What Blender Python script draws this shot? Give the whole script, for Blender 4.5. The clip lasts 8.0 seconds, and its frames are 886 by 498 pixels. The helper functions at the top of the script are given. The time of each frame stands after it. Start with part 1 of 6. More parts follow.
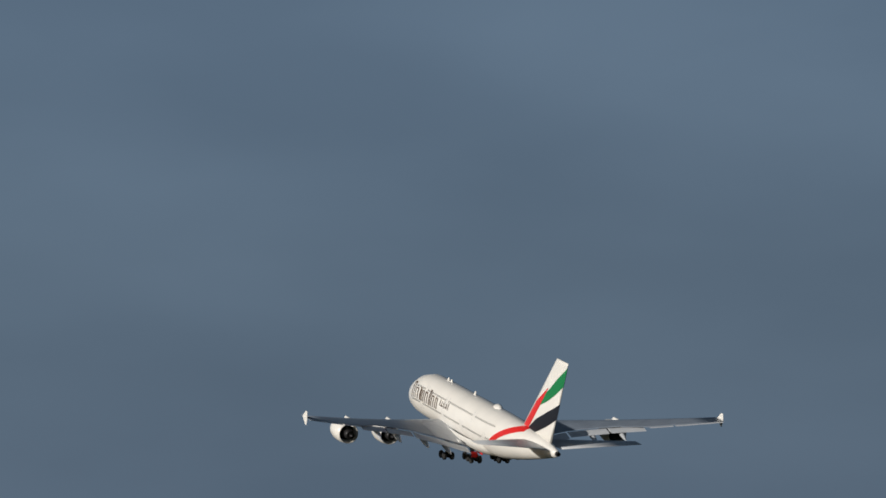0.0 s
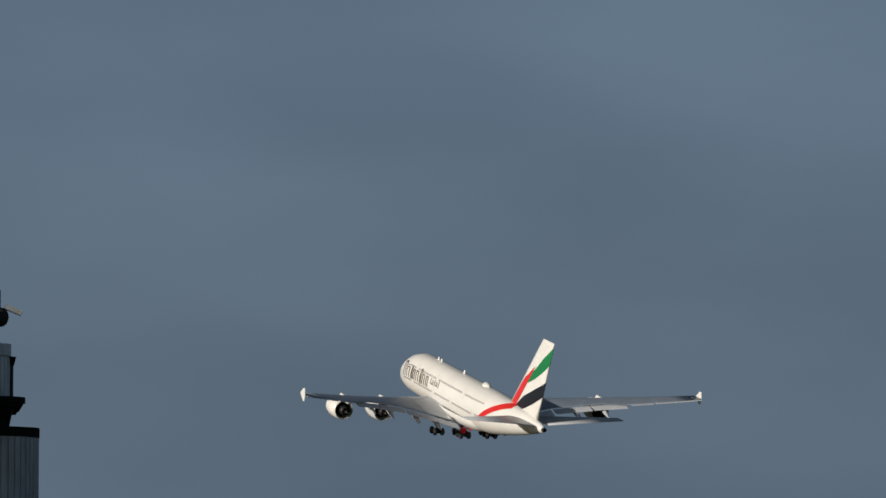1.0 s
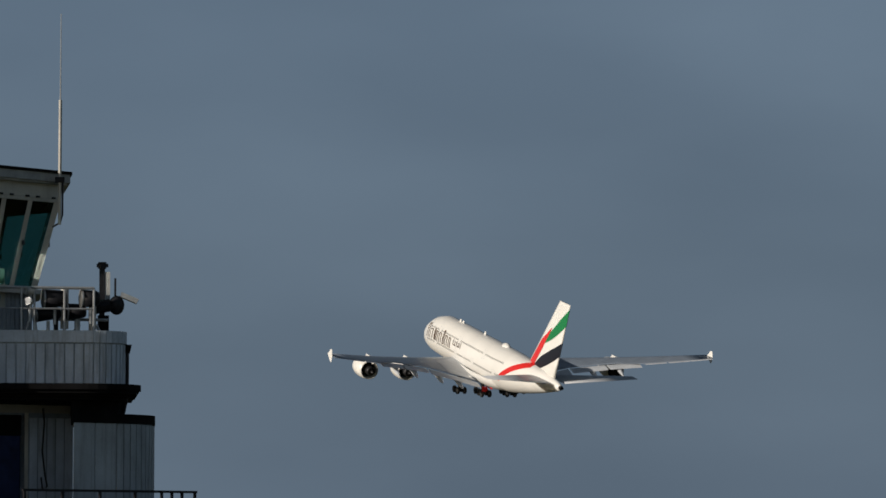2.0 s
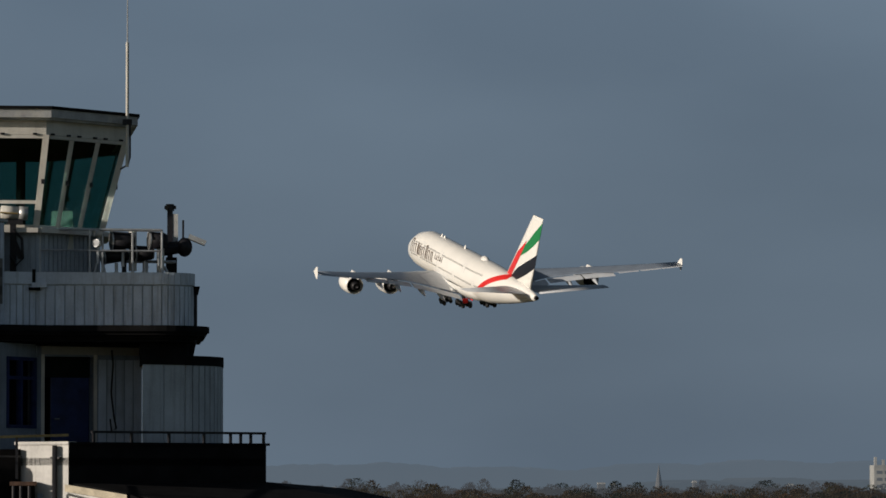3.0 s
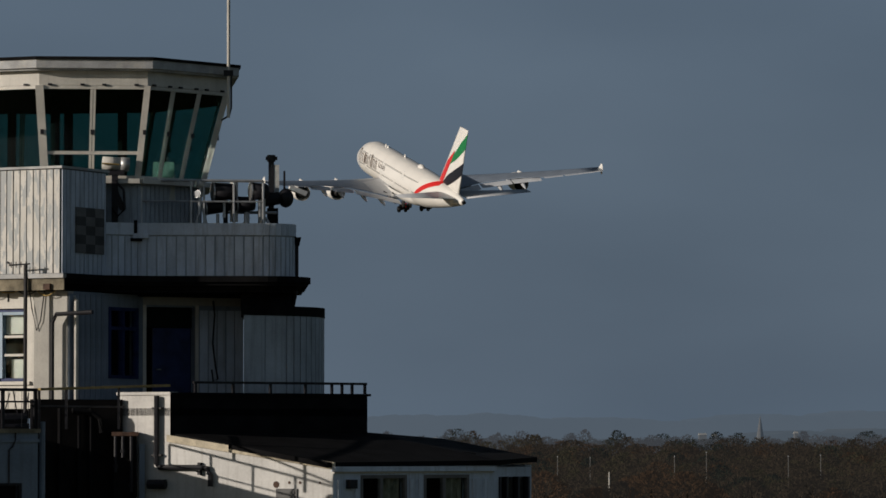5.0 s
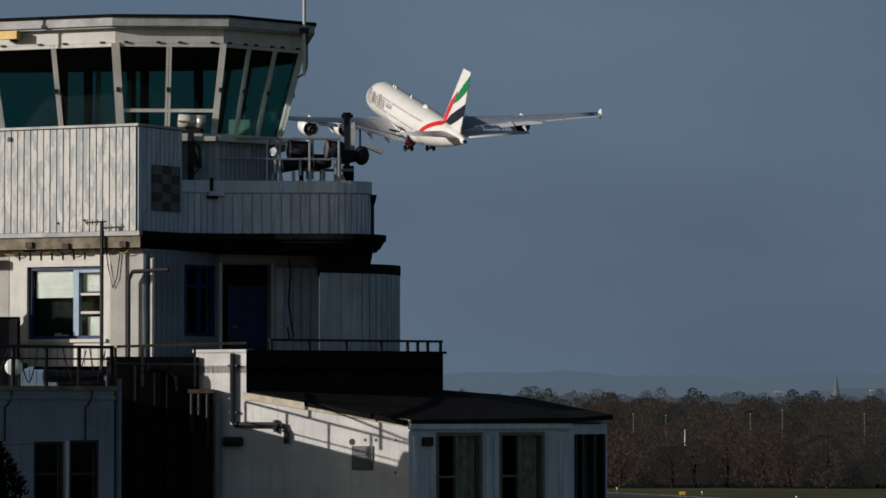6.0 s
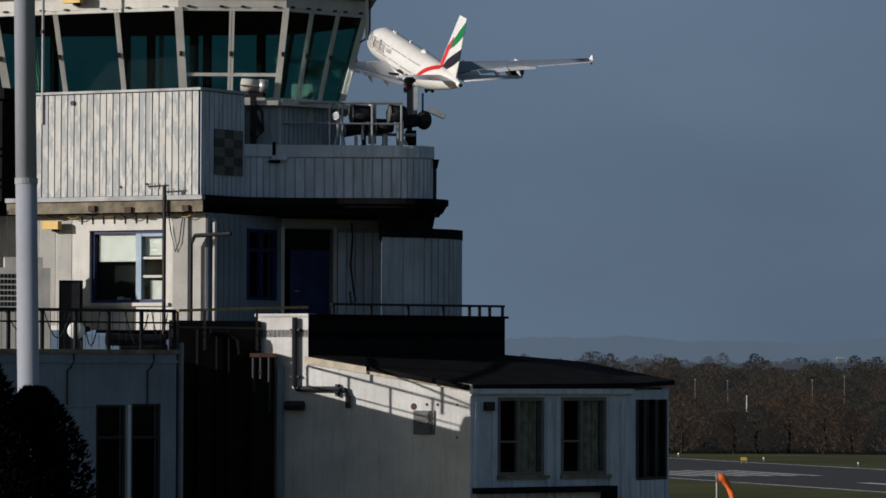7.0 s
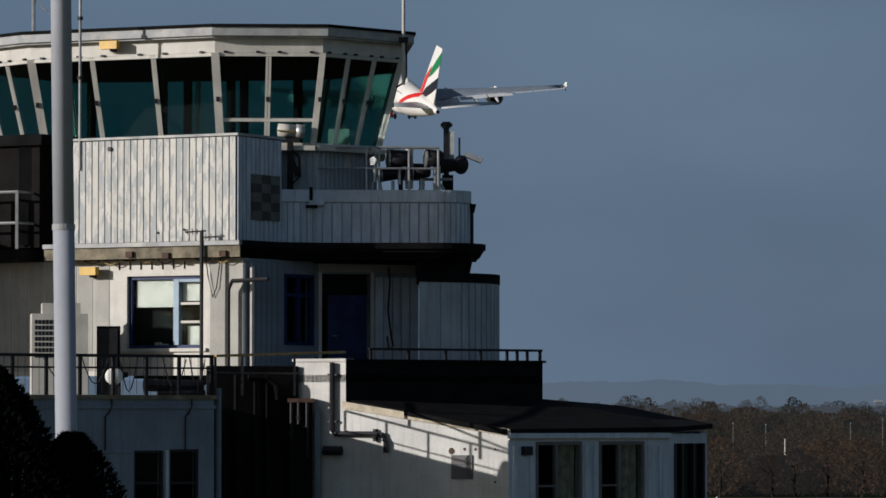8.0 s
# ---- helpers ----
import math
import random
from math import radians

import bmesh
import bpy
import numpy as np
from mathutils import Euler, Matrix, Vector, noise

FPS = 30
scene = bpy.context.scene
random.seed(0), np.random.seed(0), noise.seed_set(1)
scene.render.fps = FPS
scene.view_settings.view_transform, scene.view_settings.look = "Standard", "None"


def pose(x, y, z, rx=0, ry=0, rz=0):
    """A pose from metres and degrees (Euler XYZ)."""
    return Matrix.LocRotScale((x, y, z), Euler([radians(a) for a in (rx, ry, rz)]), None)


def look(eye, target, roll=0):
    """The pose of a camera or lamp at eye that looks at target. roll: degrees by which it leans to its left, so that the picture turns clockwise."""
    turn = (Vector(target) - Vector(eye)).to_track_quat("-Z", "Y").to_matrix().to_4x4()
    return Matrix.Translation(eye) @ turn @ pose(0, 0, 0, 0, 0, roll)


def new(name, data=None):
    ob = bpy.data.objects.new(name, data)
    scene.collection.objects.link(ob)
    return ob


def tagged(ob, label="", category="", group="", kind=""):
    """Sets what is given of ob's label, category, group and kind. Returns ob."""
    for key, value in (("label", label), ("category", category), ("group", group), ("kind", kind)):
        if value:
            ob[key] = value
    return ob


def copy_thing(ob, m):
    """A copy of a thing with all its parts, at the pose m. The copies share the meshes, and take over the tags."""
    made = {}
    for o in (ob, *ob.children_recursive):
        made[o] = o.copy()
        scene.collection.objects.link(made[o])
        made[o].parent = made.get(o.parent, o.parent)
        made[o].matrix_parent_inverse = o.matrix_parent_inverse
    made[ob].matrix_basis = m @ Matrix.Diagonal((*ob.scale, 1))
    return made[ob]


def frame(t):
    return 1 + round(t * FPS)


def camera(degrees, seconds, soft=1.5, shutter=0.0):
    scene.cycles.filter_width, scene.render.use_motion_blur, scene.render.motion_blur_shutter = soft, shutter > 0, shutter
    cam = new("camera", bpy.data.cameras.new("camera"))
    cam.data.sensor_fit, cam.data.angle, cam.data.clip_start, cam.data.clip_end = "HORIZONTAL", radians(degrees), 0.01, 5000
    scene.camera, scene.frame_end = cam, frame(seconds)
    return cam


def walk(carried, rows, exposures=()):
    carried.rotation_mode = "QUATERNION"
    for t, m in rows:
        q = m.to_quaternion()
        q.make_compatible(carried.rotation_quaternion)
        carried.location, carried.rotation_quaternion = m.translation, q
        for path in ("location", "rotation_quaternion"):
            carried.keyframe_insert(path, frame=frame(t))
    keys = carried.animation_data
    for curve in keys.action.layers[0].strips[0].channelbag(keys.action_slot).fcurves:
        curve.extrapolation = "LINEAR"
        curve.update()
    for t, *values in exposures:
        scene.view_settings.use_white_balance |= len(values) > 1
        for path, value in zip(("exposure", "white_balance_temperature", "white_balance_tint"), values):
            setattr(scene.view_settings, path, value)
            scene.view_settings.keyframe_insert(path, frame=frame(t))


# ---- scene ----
cam = camera(11.5, 8.0, soft=1.6)
EYE = (0.0, 0.0, 12.0)
# seconds, turn to the left, tilt up, lean (degrees)
PAN = [
    (0, -7.057, 4.118, 0.000),
    (0.4, -6.547, 4.100, 0.000),
    (0.5, -6.490, 4.159, 0.000),
    (0.6, -6.380, 4.175, 0.000),
    (0.8, -6.118, 4.191, 0.000),
    (1, -5.980, 4.215, 0.000),
    (1.2, -5.769, 4.356, 0.000),
    (2.3, -4.212, 3.713, 0.060),
    (2.5, -4.327, 3.437, -0.187),
    (3, -3.600, 3.288, -0.087),
    (3.5, -2.904, 3.234, -0.125),
    (4, -2.668, 3.114, 0.131),
    (5.3, -2.017, 2.478, -0.136),
    (5.5, -1.774, 2.364, -0.151),
    (6, -1.295, 2.095, -0.001),
    (6.5, -0.914, 1.888, 0.079),
    (7, -0.486, 1.635, 0.201),
    (7.5, -0.063, 1.918, 0.640),
    (8, 0.000, 2.214, 0.008),
]
walk(cam, [(t, Matrix.Translation(EYE) @ pose(0, 0, 0, 0, 0, turn) @ pose(0, 0, 0, 90 + tilt) @ pose(0, 0, 0, 0, 0, lean)) for t, turn, tilt, lean in PAN],
     exposures=[(0, -0.2, 6400, 10), (0.5, -0.06, 6550, 10), (1.0, -0.14, 6600, 10), (2.5, -0.07, 6800, 11), (4.1, -0.08, 6900, 12), (5.4, -0.43, 6600, 12), (6.0, -0.2, 6350, 12), (7.0, -0.1, 6220, 12), (8, -0.02, 6200, 12)])
# seconds, place, heading to the left of +Y, pitch, bank (degrees)
FLIGHT = [
    (0, 103.90, 781.18, 37.46, 13.34, 12.99, 0.40),
    (0.5, 98.06, 801.31, 41.50, 14.13, 13.17, 0.61),
    (1, 91.22, 818.98, 44.26, 14.81, 13.32, 0.34),
    (2.5, 69.56, 876.61, 55.09, 16.34, 13.56, 1.40),
    (3, 62.44, 896.86, 58.70, 16.68, 13.49, 2.29),
    (3.5, 55.16, 910.33, 61.72, 16.95, 13.56, 2.96),
    (4, 47.54, 937.84, 65.92, 17.00, 13.73, 3.64),
    (5.5, 24.37, 998.14, 75.92, 16.64, 14.36, 2.72),
    (6, 16.86, 1016.37, 79.22, 16.73, 14.39, 1.68),
    (6.5, 9.40, 1039.10, 82.97, 16.81, 14.48, 1.79),
    (7, 2.10, 1058.95, 86.91, 17.23, 14.64, 1.39),
    (7.5, -4.25, 1088.73, 91.59, 16.48, 14.78, 1.64),
    (8, -11.28, 1113.28, 95.02, 16.34, 14.92, 1.79),
]

# ---- light ----
SUN_AZ, SUN_EL = 202.0, 14.0      # where the sun stands: angle from +X, and height
world = bpy.data.worlds.new("sky")
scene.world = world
world.use_nodes = True
wn, wl = world.node_tree.nodes, world.node_tree.links
wn.clear()
w_out = wn.new("ShaderNodeOutputWorld")
w_bg = wn.new("ShaderNodeBackground")
w_sky = wn.new("ShaderNodeTexSky")
w_sky.sky_type = "NISHITA"
w_sky.sun_disc = False
w_sky.sun_elevation = radians(SUN_EL)
w_sky.sun_rotation = radians(90 - SUN_AZ)
w_co = wn.new("ShaderNodeTexCoord")
w_map = wn.new("ShaderNodeMapping")
w_map.inputs["Scale"].default_value = (5.0, 5.0, 13.0)
w_noise = wn.new("ShaderNodeTexNoise")
w_noise.inputs["Scale"].default_value = 1.9
w_noise.inputs["Detail"].default_value = 5.0
w_noise.inputs["Roughness"].default_value = 0.4
w_ramp = wn.new("ShaderNodeValToRGB")
w_ramp.color_ramp.elements[0].position = 0.32
w_ramp.color_ramp.elements[0].color = (0.092, 0.137, 0.196, 1)
w_ramp.color_ramp.elements[1].position = 0.72
w_ramp.color_ramp.elements[1].color = (0.116, 0.169, 0.236, 1)
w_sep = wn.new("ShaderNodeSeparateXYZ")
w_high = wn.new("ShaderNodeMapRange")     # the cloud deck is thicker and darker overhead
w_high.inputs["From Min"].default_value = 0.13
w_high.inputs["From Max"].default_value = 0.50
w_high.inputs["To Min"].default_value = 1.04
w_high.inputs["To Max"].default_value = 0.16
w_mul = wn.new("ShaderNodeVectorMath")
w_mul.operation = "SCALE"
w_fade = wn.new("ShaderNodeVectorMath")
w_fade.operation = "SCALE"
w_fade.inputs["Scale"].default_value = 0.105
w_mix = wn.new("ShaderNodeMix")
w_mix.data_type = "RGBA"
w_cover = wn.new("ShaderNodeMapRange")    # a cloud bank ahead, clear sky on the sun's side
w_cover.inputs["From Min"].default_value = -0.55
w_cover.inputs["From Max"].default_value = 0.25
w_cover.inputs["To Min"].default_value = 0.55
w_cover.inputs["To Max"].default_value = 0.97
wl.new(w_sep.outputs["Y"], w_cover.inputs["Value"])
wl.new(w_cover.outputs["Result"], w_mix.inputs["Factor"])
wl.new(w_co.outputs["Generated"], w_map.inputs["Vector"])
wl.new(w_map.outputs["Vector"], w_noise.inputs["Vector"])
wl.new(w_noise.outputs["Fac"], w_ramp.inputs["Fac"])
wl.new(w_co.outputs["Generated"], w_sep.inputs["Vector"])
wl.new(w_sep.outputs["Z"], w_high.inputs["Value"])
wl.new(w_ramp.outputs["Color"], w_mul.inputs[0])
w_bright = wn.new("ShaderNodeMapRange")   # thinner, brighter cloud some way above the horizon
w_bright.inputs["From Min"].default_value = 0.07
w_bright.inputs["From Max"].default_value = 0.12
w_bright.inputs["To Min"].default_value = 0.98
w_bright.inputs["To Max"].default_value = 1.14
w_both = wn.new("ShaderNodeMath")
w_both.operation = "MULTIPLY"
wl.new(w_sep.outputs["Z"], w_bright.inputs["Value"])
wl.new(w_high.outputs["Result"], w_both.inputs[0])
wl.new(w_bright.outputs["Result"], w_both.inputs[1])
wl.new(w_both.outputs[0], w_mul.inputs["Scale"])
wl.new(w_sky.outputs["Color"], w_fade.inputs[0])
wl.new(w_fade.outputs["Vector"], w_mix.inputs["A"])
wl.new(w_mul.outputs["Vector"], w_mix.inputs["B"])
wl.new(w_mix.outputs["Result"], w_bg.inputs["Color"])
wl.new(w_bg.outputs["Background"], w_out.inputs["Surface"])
w_bg.inputs["Strength"].default_value = 1.0

sun = new("sun", bpy.data.lights.new("sun", "SUN"))
sun.data.energy = 4.05
sun.data.angle = radians(0.5)
sun.data.color = (1.0, 0.935, 0.84)
sa, se = radians(SUN_AZ), radians(SUN_EL)
sun.matrix_world = look((math.cos(sa) * math.cos(se) * 300, math.sin(sa) * math.cos(se) * 300, math.sin(se) * 300), (0, 0, 0))


# ---- materials ----
def mat(name, color, rough=0.7, metal=0.0, vary=0.25, scale=3.0, bump=0.0, streak=0.0, dirt=(0.05, 0.045, 0.04), dirt_amount=0.0, each=0.0, spec=0.5, alpha_coat=0.0, edge=0.22, stretch=(7, 7, 0.5)):
    """A surface with blotches at one scale, grain at another, dark streaks that run down, and a shade for each piece."""
    m = bpy.data.materials.new(name)
    m.use_nodes = True
    n, l = m.node_tree.nodes, m.node_tree.links
    b = n["Principled BSDF"]
    b.inputs["Roughness"].default_value = rough
    b.inputs["Metallic"].default_value = metal
    b.inputs["Specular IOR Level"].default_value = spec
    b.inputs["Coat Weight"].default_value = alpha_coat
    co = n.new("ShaderNodeTexCoord")
    big = n.new("ShaderNodeTexNoise")
    big.inputs["Scale"].default_value = scale
    big.inputs["Detail"].default_value = 6
    fine = n.new("ShaderNodeTexNoise")
    fine.inputs["Scale"].default_value = scale * 14
    fine.inputs["Detail"].default_value = 3
    where = co.outputs["Object"]
    if each:
        info = n.new("ShaderNodeObjectInfo")
        far_off = n.new("ShaderNodeMath")
        far_off.operation = "MULTIPLY"
        far_off.inputs[1].default_value = 57.0
        l.new(info.outputs["Random"], far_off.inputs[0])
        shift = n.new("ShaderNodeVectorMath")
        l.new(where, shift.inputs[0])
        l.new(far_off.outputs[0], shift.inputs[1])
        where = shift.outputs["Vector"]
    l.new(where, big.inputs["Vector"])
    l.new(where, fine.inputs["Vector"])
    add = n.new("ShaderNodeMath")
    add.operation = "MULTIPLY_ADD"
    add.inputs[1].default_value = 0.35
    l.new(fine.outputs["Fac"], add.inputs[0])
    l.new(big.outputs["Fac"], add.inputs[2])
    rng = n.new("ShaderNodeMapRange")
    rng.inputs["From Min"].default_value = 0.45
    rng.inputs["From Max"].default_value = 0.9
    rng.inputs["To Min"].default_value = 1 - vary
    rng.inputs["To Max"].default_value = 1 + vary * 0.6
    l.new(add.outputs[0], rng.inputs["Value"])
    shade = n.new("ShaderNodeVectorMath")
    shade.operation = "SCALE"
    shade.inputs[0].default_value = color[:3]
    l.new(rng.outputs["Result"], shade.inputs["Scale"])
    last = shade.outputs["Vector"]
    if each:
        er = n.new("ShaderNodeMapRange")
        er.inputs["To Min"].default_value = 1 - each
        er.inputs["To Max"].default_value = 1 + each * 0.5
        l.new(info.outputs["Random"], er.inputs["Value"])
        es = n.new("ShaderNodeVectorMath")
        es.operation = "SCALE"
        l.new(last, es.inputs[0])
        l.new(er.outputs["Result"], es.inputs["Scale"])
        last = es.outputs["Vector"]
    if dirt_amount or streak:
        mp = n.new("ShaderNodeMapping")
        mp.inputs["Scale"].default_value = stretch if streak else (1.3, 1.3, 1.3)
        st = n.new("ShaderNodeTexNoise")
        st.inputs["Scale"].default_value = 1.2
        st.inputs["Detail"].default_value = 7
        st.inputs["Roughness"].default_value = 0.65
        l.new(where, mp.inputs["Vector"])
        l.new(mp.outputs["Vector"], st.inputs["Vector"])
        sr = n.new("ShaderNodeMapRange")
        sr.inputs["From Min"].default_value = 0.50
        sr.inputs["From Max"].default_value = 0.50 + edge
        sr.inputs["To Max"].default_value = max(streak, dirt_amount)
        l.new(st.outputs["Fac"], sr.inputs["Value"])
        mx = n.new("ShaderNodeMix")
        mx.data_type = "RGBA"
        mx.inputs["B"].default_value = (*dirt, 1)
        l.new(sr.outputs["Result"], mx.inputs["Factor"])
        l.new(last, mx.inputs["A"])
        last = mx.outputs["Result"]
    l.new(last, b.inputs["Base Color"])
    if bump:
        bp = n.new("ShaderNodeBump")
        bp.inputs["Strength"].default_value = bump
        bp.inputs["Distance"].default_value = 0.02
        l.new(add.outputs[0], bp.inputs["Height"])
        l.new(bp.outputs["Normal"], b.inputs["Normal"])
    return m


def glass(name, color, rough=0.02, through_light=0.75, ior=1.33):
    m = bpy.data.materials.new(name)
    m.use_nodes = True
    b = m.node_tree.nodes["Principled BSDF"]
    b.inputs["Base Color"].default_value = (*color, 1)
    b.inputs["Roughness"].default_value = rough
    b.inputs["Transmission Weight"].default_value = through_light
    b.inputs["IOR"].default_value = ior
    return m


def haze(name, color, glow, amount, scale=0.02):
    """Far land seen through much air: its own colour, and the light that the air scatters, added as emission."""
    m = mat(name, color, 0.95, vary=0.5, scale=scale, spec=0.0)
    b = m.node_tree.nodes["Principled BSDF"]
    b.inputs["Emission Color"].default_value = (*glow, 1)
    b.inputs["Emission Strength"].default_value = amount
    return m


M = {
    "white_boards": mat("white_boards", (0.37, 0.36, 0.33), 0.65, vary=0.2, scale=1.5, bump=0.3, streak=0.55, dirt=(0.22, 0.22, 0.22), each=0.14),
    "peeling": mat("peeling_paint", (0.58, 0.565, 0.53), 0.7, vary=0.15, scale=2.0, bump=0.3, streak=0.97, dirt=(0.36, 0.38, 0.39), each=0.07, edge=0.02, stretch=(5.5, 5.5, 1.6)),
    "white_paint": mat("white_paint", (0.54, 0.52, 0.475), 0.55, vary=0.2, scale=2.0, bump=0.15, streak=0.3, dirt=(0.25, 0.23, 0.2)),
    "render": mat("white_render", (0.58, 0.57, 0.55), 0.8, vary=0.22, scale=1.2, bump=0.4, streak=0.5, dirt=(0.30, 0.28, 0.25)),
    "grey_paint": mat("grey_paint", (0.34, 0.35, 0.36), 0.6, vary=0.4, scale=2.5, bump=0.3, dirt_amount=0.7, dirt=(0.55, 0.52, 0.46)),
    # white paint of the shaded faces: shade put in as a blue, darker tone
    "shade_paint": mat("shade_tinted_paint", (0.36, 0.41, 0.46), 0.65, vary=0.2, scale=1.5, bump=0.2, streak=0.5, dirt=(0.12, 0.13, 0.14), each=0.1),
    "chequer_dark": mat("faded_black_square", (0.05, 0.05, 0.05), 0.8, vary=0.3, scale=3),
    "chequer_light": mat("faded_grey_square", (0.13, 0.13, 0.13), 0.8, vary=0.3, scale=3),
    # flank and terrace walls: shade painted in as darker, bluer copies
    "shade_blue": mat("shade_blue_render", (0.21, 0.255, 0.32), 0.8, vary=0.25, scale=1.2, bump=0.3, streak=0.4, dirt=(0.06, 0.07, 0.08)),
    "terrace_shade": mat("shade_darkened_paint", (0.17, 0.215, 0.275), 0.7, vary=0.25, scale=1.2, bump=0.2, streak=0.55, dirt=(0.09, 0.10, 0.12)),
    # shade painted in: near-black needles make the near tree a silhouette
    "shaded_evergreen": mat("shaded_evergreen", (0.0035, 0.0045, 0.004), 0.95, vary=0.4, scale=2, spec=0.0),
    # white paint with the sky's blue cast in shade put into its colour
    "pale_front": mat("sky_tinted_white_paint", (0.50, 0.57, 0.67), 0.6, vary=0.2, scale=1.5, bump=0.2, streak=0.55, dirt=(0.16, 0.17, 0.18), each=0.08),
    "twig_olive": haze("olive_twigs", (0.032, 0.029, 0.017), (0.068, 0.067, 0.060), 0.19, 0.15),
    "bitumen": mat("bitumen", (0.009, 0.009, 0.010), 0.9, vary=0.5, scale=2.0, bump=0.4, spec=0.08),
    "dark_brick": mat("near_black_wall", (0.011, 0.010, 0.010), 0.9, vary=0.5, scale=2.0, bump=0.5, spec=0.1),
    "black_metal": mat("black_metal", (0.014, 0.014, 0.018), 0.5, vary=0.4, scale=6.0, bump=0.1, spec=0.25),
    "rust": mat("rusty_iron", (0.07, 0.035, 0.022), 0.8, vary=0.5, scale=8.0, bump=0.4),
    "steel": mat("galvanised_steel", (0.45, 0.46, 0.47), 0.45, 0.6, vary=0.25, scale=5.0),
    "pole": mat("grey_pole_paint", (0.38, 0.40, 0.45), 0.5, vary=0.12, scale=1.2),
    "concrete": mat("weathered_concrete", (0.22, 0.19, 0.135), 0.9, vary=0.6, scale=3.0, bump=0.6, dirt_amount=0.92, dirt=(0.05, 0.045, 0.03)),
    "yellow": mat("yellow_enamel", (0.62, 0.38, 0.05), 0.5, vary=0.15, scale=6),
    "blue_paint": mat("blue_gloss_paint", (0.012, 0.026, 0.10), 0.55, vary=0.45, scale=4, spec=0.3),
    # near-black and without gloss, in place of the dimness of the rooms
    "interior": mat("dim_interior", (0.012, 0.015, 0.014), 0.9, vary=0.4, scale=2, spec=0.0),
    "green_glass": glass("green_tinted_glass", (0.15, 0.335, 0.315), 0.02, 1.0, 1.27),
    "glass": glass("window_glass", (0.80, 0.86, 0.86), 0.02, 1.0, 1.1),
    "blue_frame": mat("blue_grey_frame", (0.22, 0.32, 0.42), 0.5, vary=0.15, scale=3),
    "peel_dark": mat("flaked_verge", (0.55, 0.48, 0.36), 0.8, vary=0.3, scale=4.0, bump=0.4, dirt_amount=0.95, dirt=(0.05, 0.04, 0.03)),
    "blind": mat("cream_blind", (0.46, 0.47, 0.42), 0.8, vary=0.1, scale=4),
    "curtain": mat("dull_curtain", (0.32, 0.30, 0.23), 0.9, vary=0.5, scale=6),
    "asphalt": mat("asphalt", (0.027, 0.028, 0.032), 0.85, vary=0.3, scale=0.05, bump=0.1),
    "grass": mat("winter_grass", (0.092, 0.098, 0.038), 0.95, vary=0.45, scale=0.04, bump=0.2, spec=0.1, dirt_amount=0.5, dirt=(0.11, 0.09, 0.05)),
    "line": mat("runway_paint", (0.62, 0.62, 0.6), 0.7, vary=0.3, scale=0.5),
    "orange": mat("orange_cloth", (0.85, 0.16, 0.03), 0.8, vary=0.1, scale=2),
    "bark": mat("bark", (0.03, 0.025, 0.02), 0.95, vary=0.4, scale=2, spec=0.1),
    # wood colours kept dark for cloud shadow; haze is added as glow
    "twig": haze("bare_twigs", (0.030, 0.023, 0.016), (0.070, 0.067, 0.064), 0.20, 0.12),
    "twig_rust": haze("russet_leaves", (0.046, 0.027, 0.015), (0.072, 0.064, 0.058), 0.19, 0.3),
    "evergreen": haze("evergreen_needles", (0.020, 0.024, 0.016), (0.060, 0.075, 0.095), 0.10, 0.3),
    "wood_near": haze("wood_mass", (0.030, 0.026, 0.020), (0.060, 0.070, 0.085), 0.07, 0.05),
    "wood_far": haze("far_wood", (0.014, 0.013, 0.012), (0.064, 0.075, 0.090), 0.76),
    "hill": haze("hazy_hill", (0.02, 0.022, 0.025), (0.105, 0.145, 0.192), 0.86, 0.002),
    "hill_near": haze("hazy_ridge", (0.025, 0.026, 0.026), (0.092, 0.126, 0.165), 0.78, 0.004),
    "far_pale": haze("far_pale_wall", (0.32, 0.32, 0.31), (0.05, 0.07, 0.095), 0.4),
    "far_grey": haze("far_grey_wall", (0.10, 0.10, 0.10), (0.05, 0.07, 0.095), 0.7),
    "ochre": mat("rusty_ochre", (0.36, 0.25, 0.09), 0.7, vary=0.4, scale=5, bump=0.3),
    "skin": mat("white_aircraft_paint", (0.84, 0.82, 0.78), 0.32, vary=0.05, scale=0.25, alpha_coat=0.3),
    "wing": mat("grey_wing_paint", (0.22, 0.26, 0.32), 0.32, vary=0.15, scale=0.4),
    "flap": mat("pale_grey_flap", (0.50, 0.52, 0.55), 0.45, vary=0.12, scale=0.5),
    "red": mat("red_livery", (0.68, 0.025, 0.022), 0.35, vary=0.06, scale=0.5),
    "green": mat("green_livery", (0.012, 0.20, 0.06), 0.35, vary=0.06, scale=0.5),
    "black": mat("black_livery", (0.012, 0.012, 0.016), 0.35, vary=0.06, scale=0.5),
    "brown": mat("bronze_title_paint", (0.10, 0.066, 0.042), 0.4, vary=0.06, scale=0.5),
    "cabin_glass": mat("dark_cabin_windows", (0.27, 0.26, 0.25), 0.2, vary=0.1, scale=1),
    "engine_dark": mat("sooty_metal", (0.03, 0.03, 0.033), 0.5, 0.5, vary=0.4, scale=1.5),
    "tyre": mat("black_tyre", (0.02, 0.02, 0.02), 0.85, vary=0.2, scale=2),
    "lamp_glass": mat("bright_lamp_glass", (0.9, 0.9, 0.88), 0.08, vary=0.05, scale=4),
}


# ---- building blocks ----
def V(*a):
    return Vector(a)


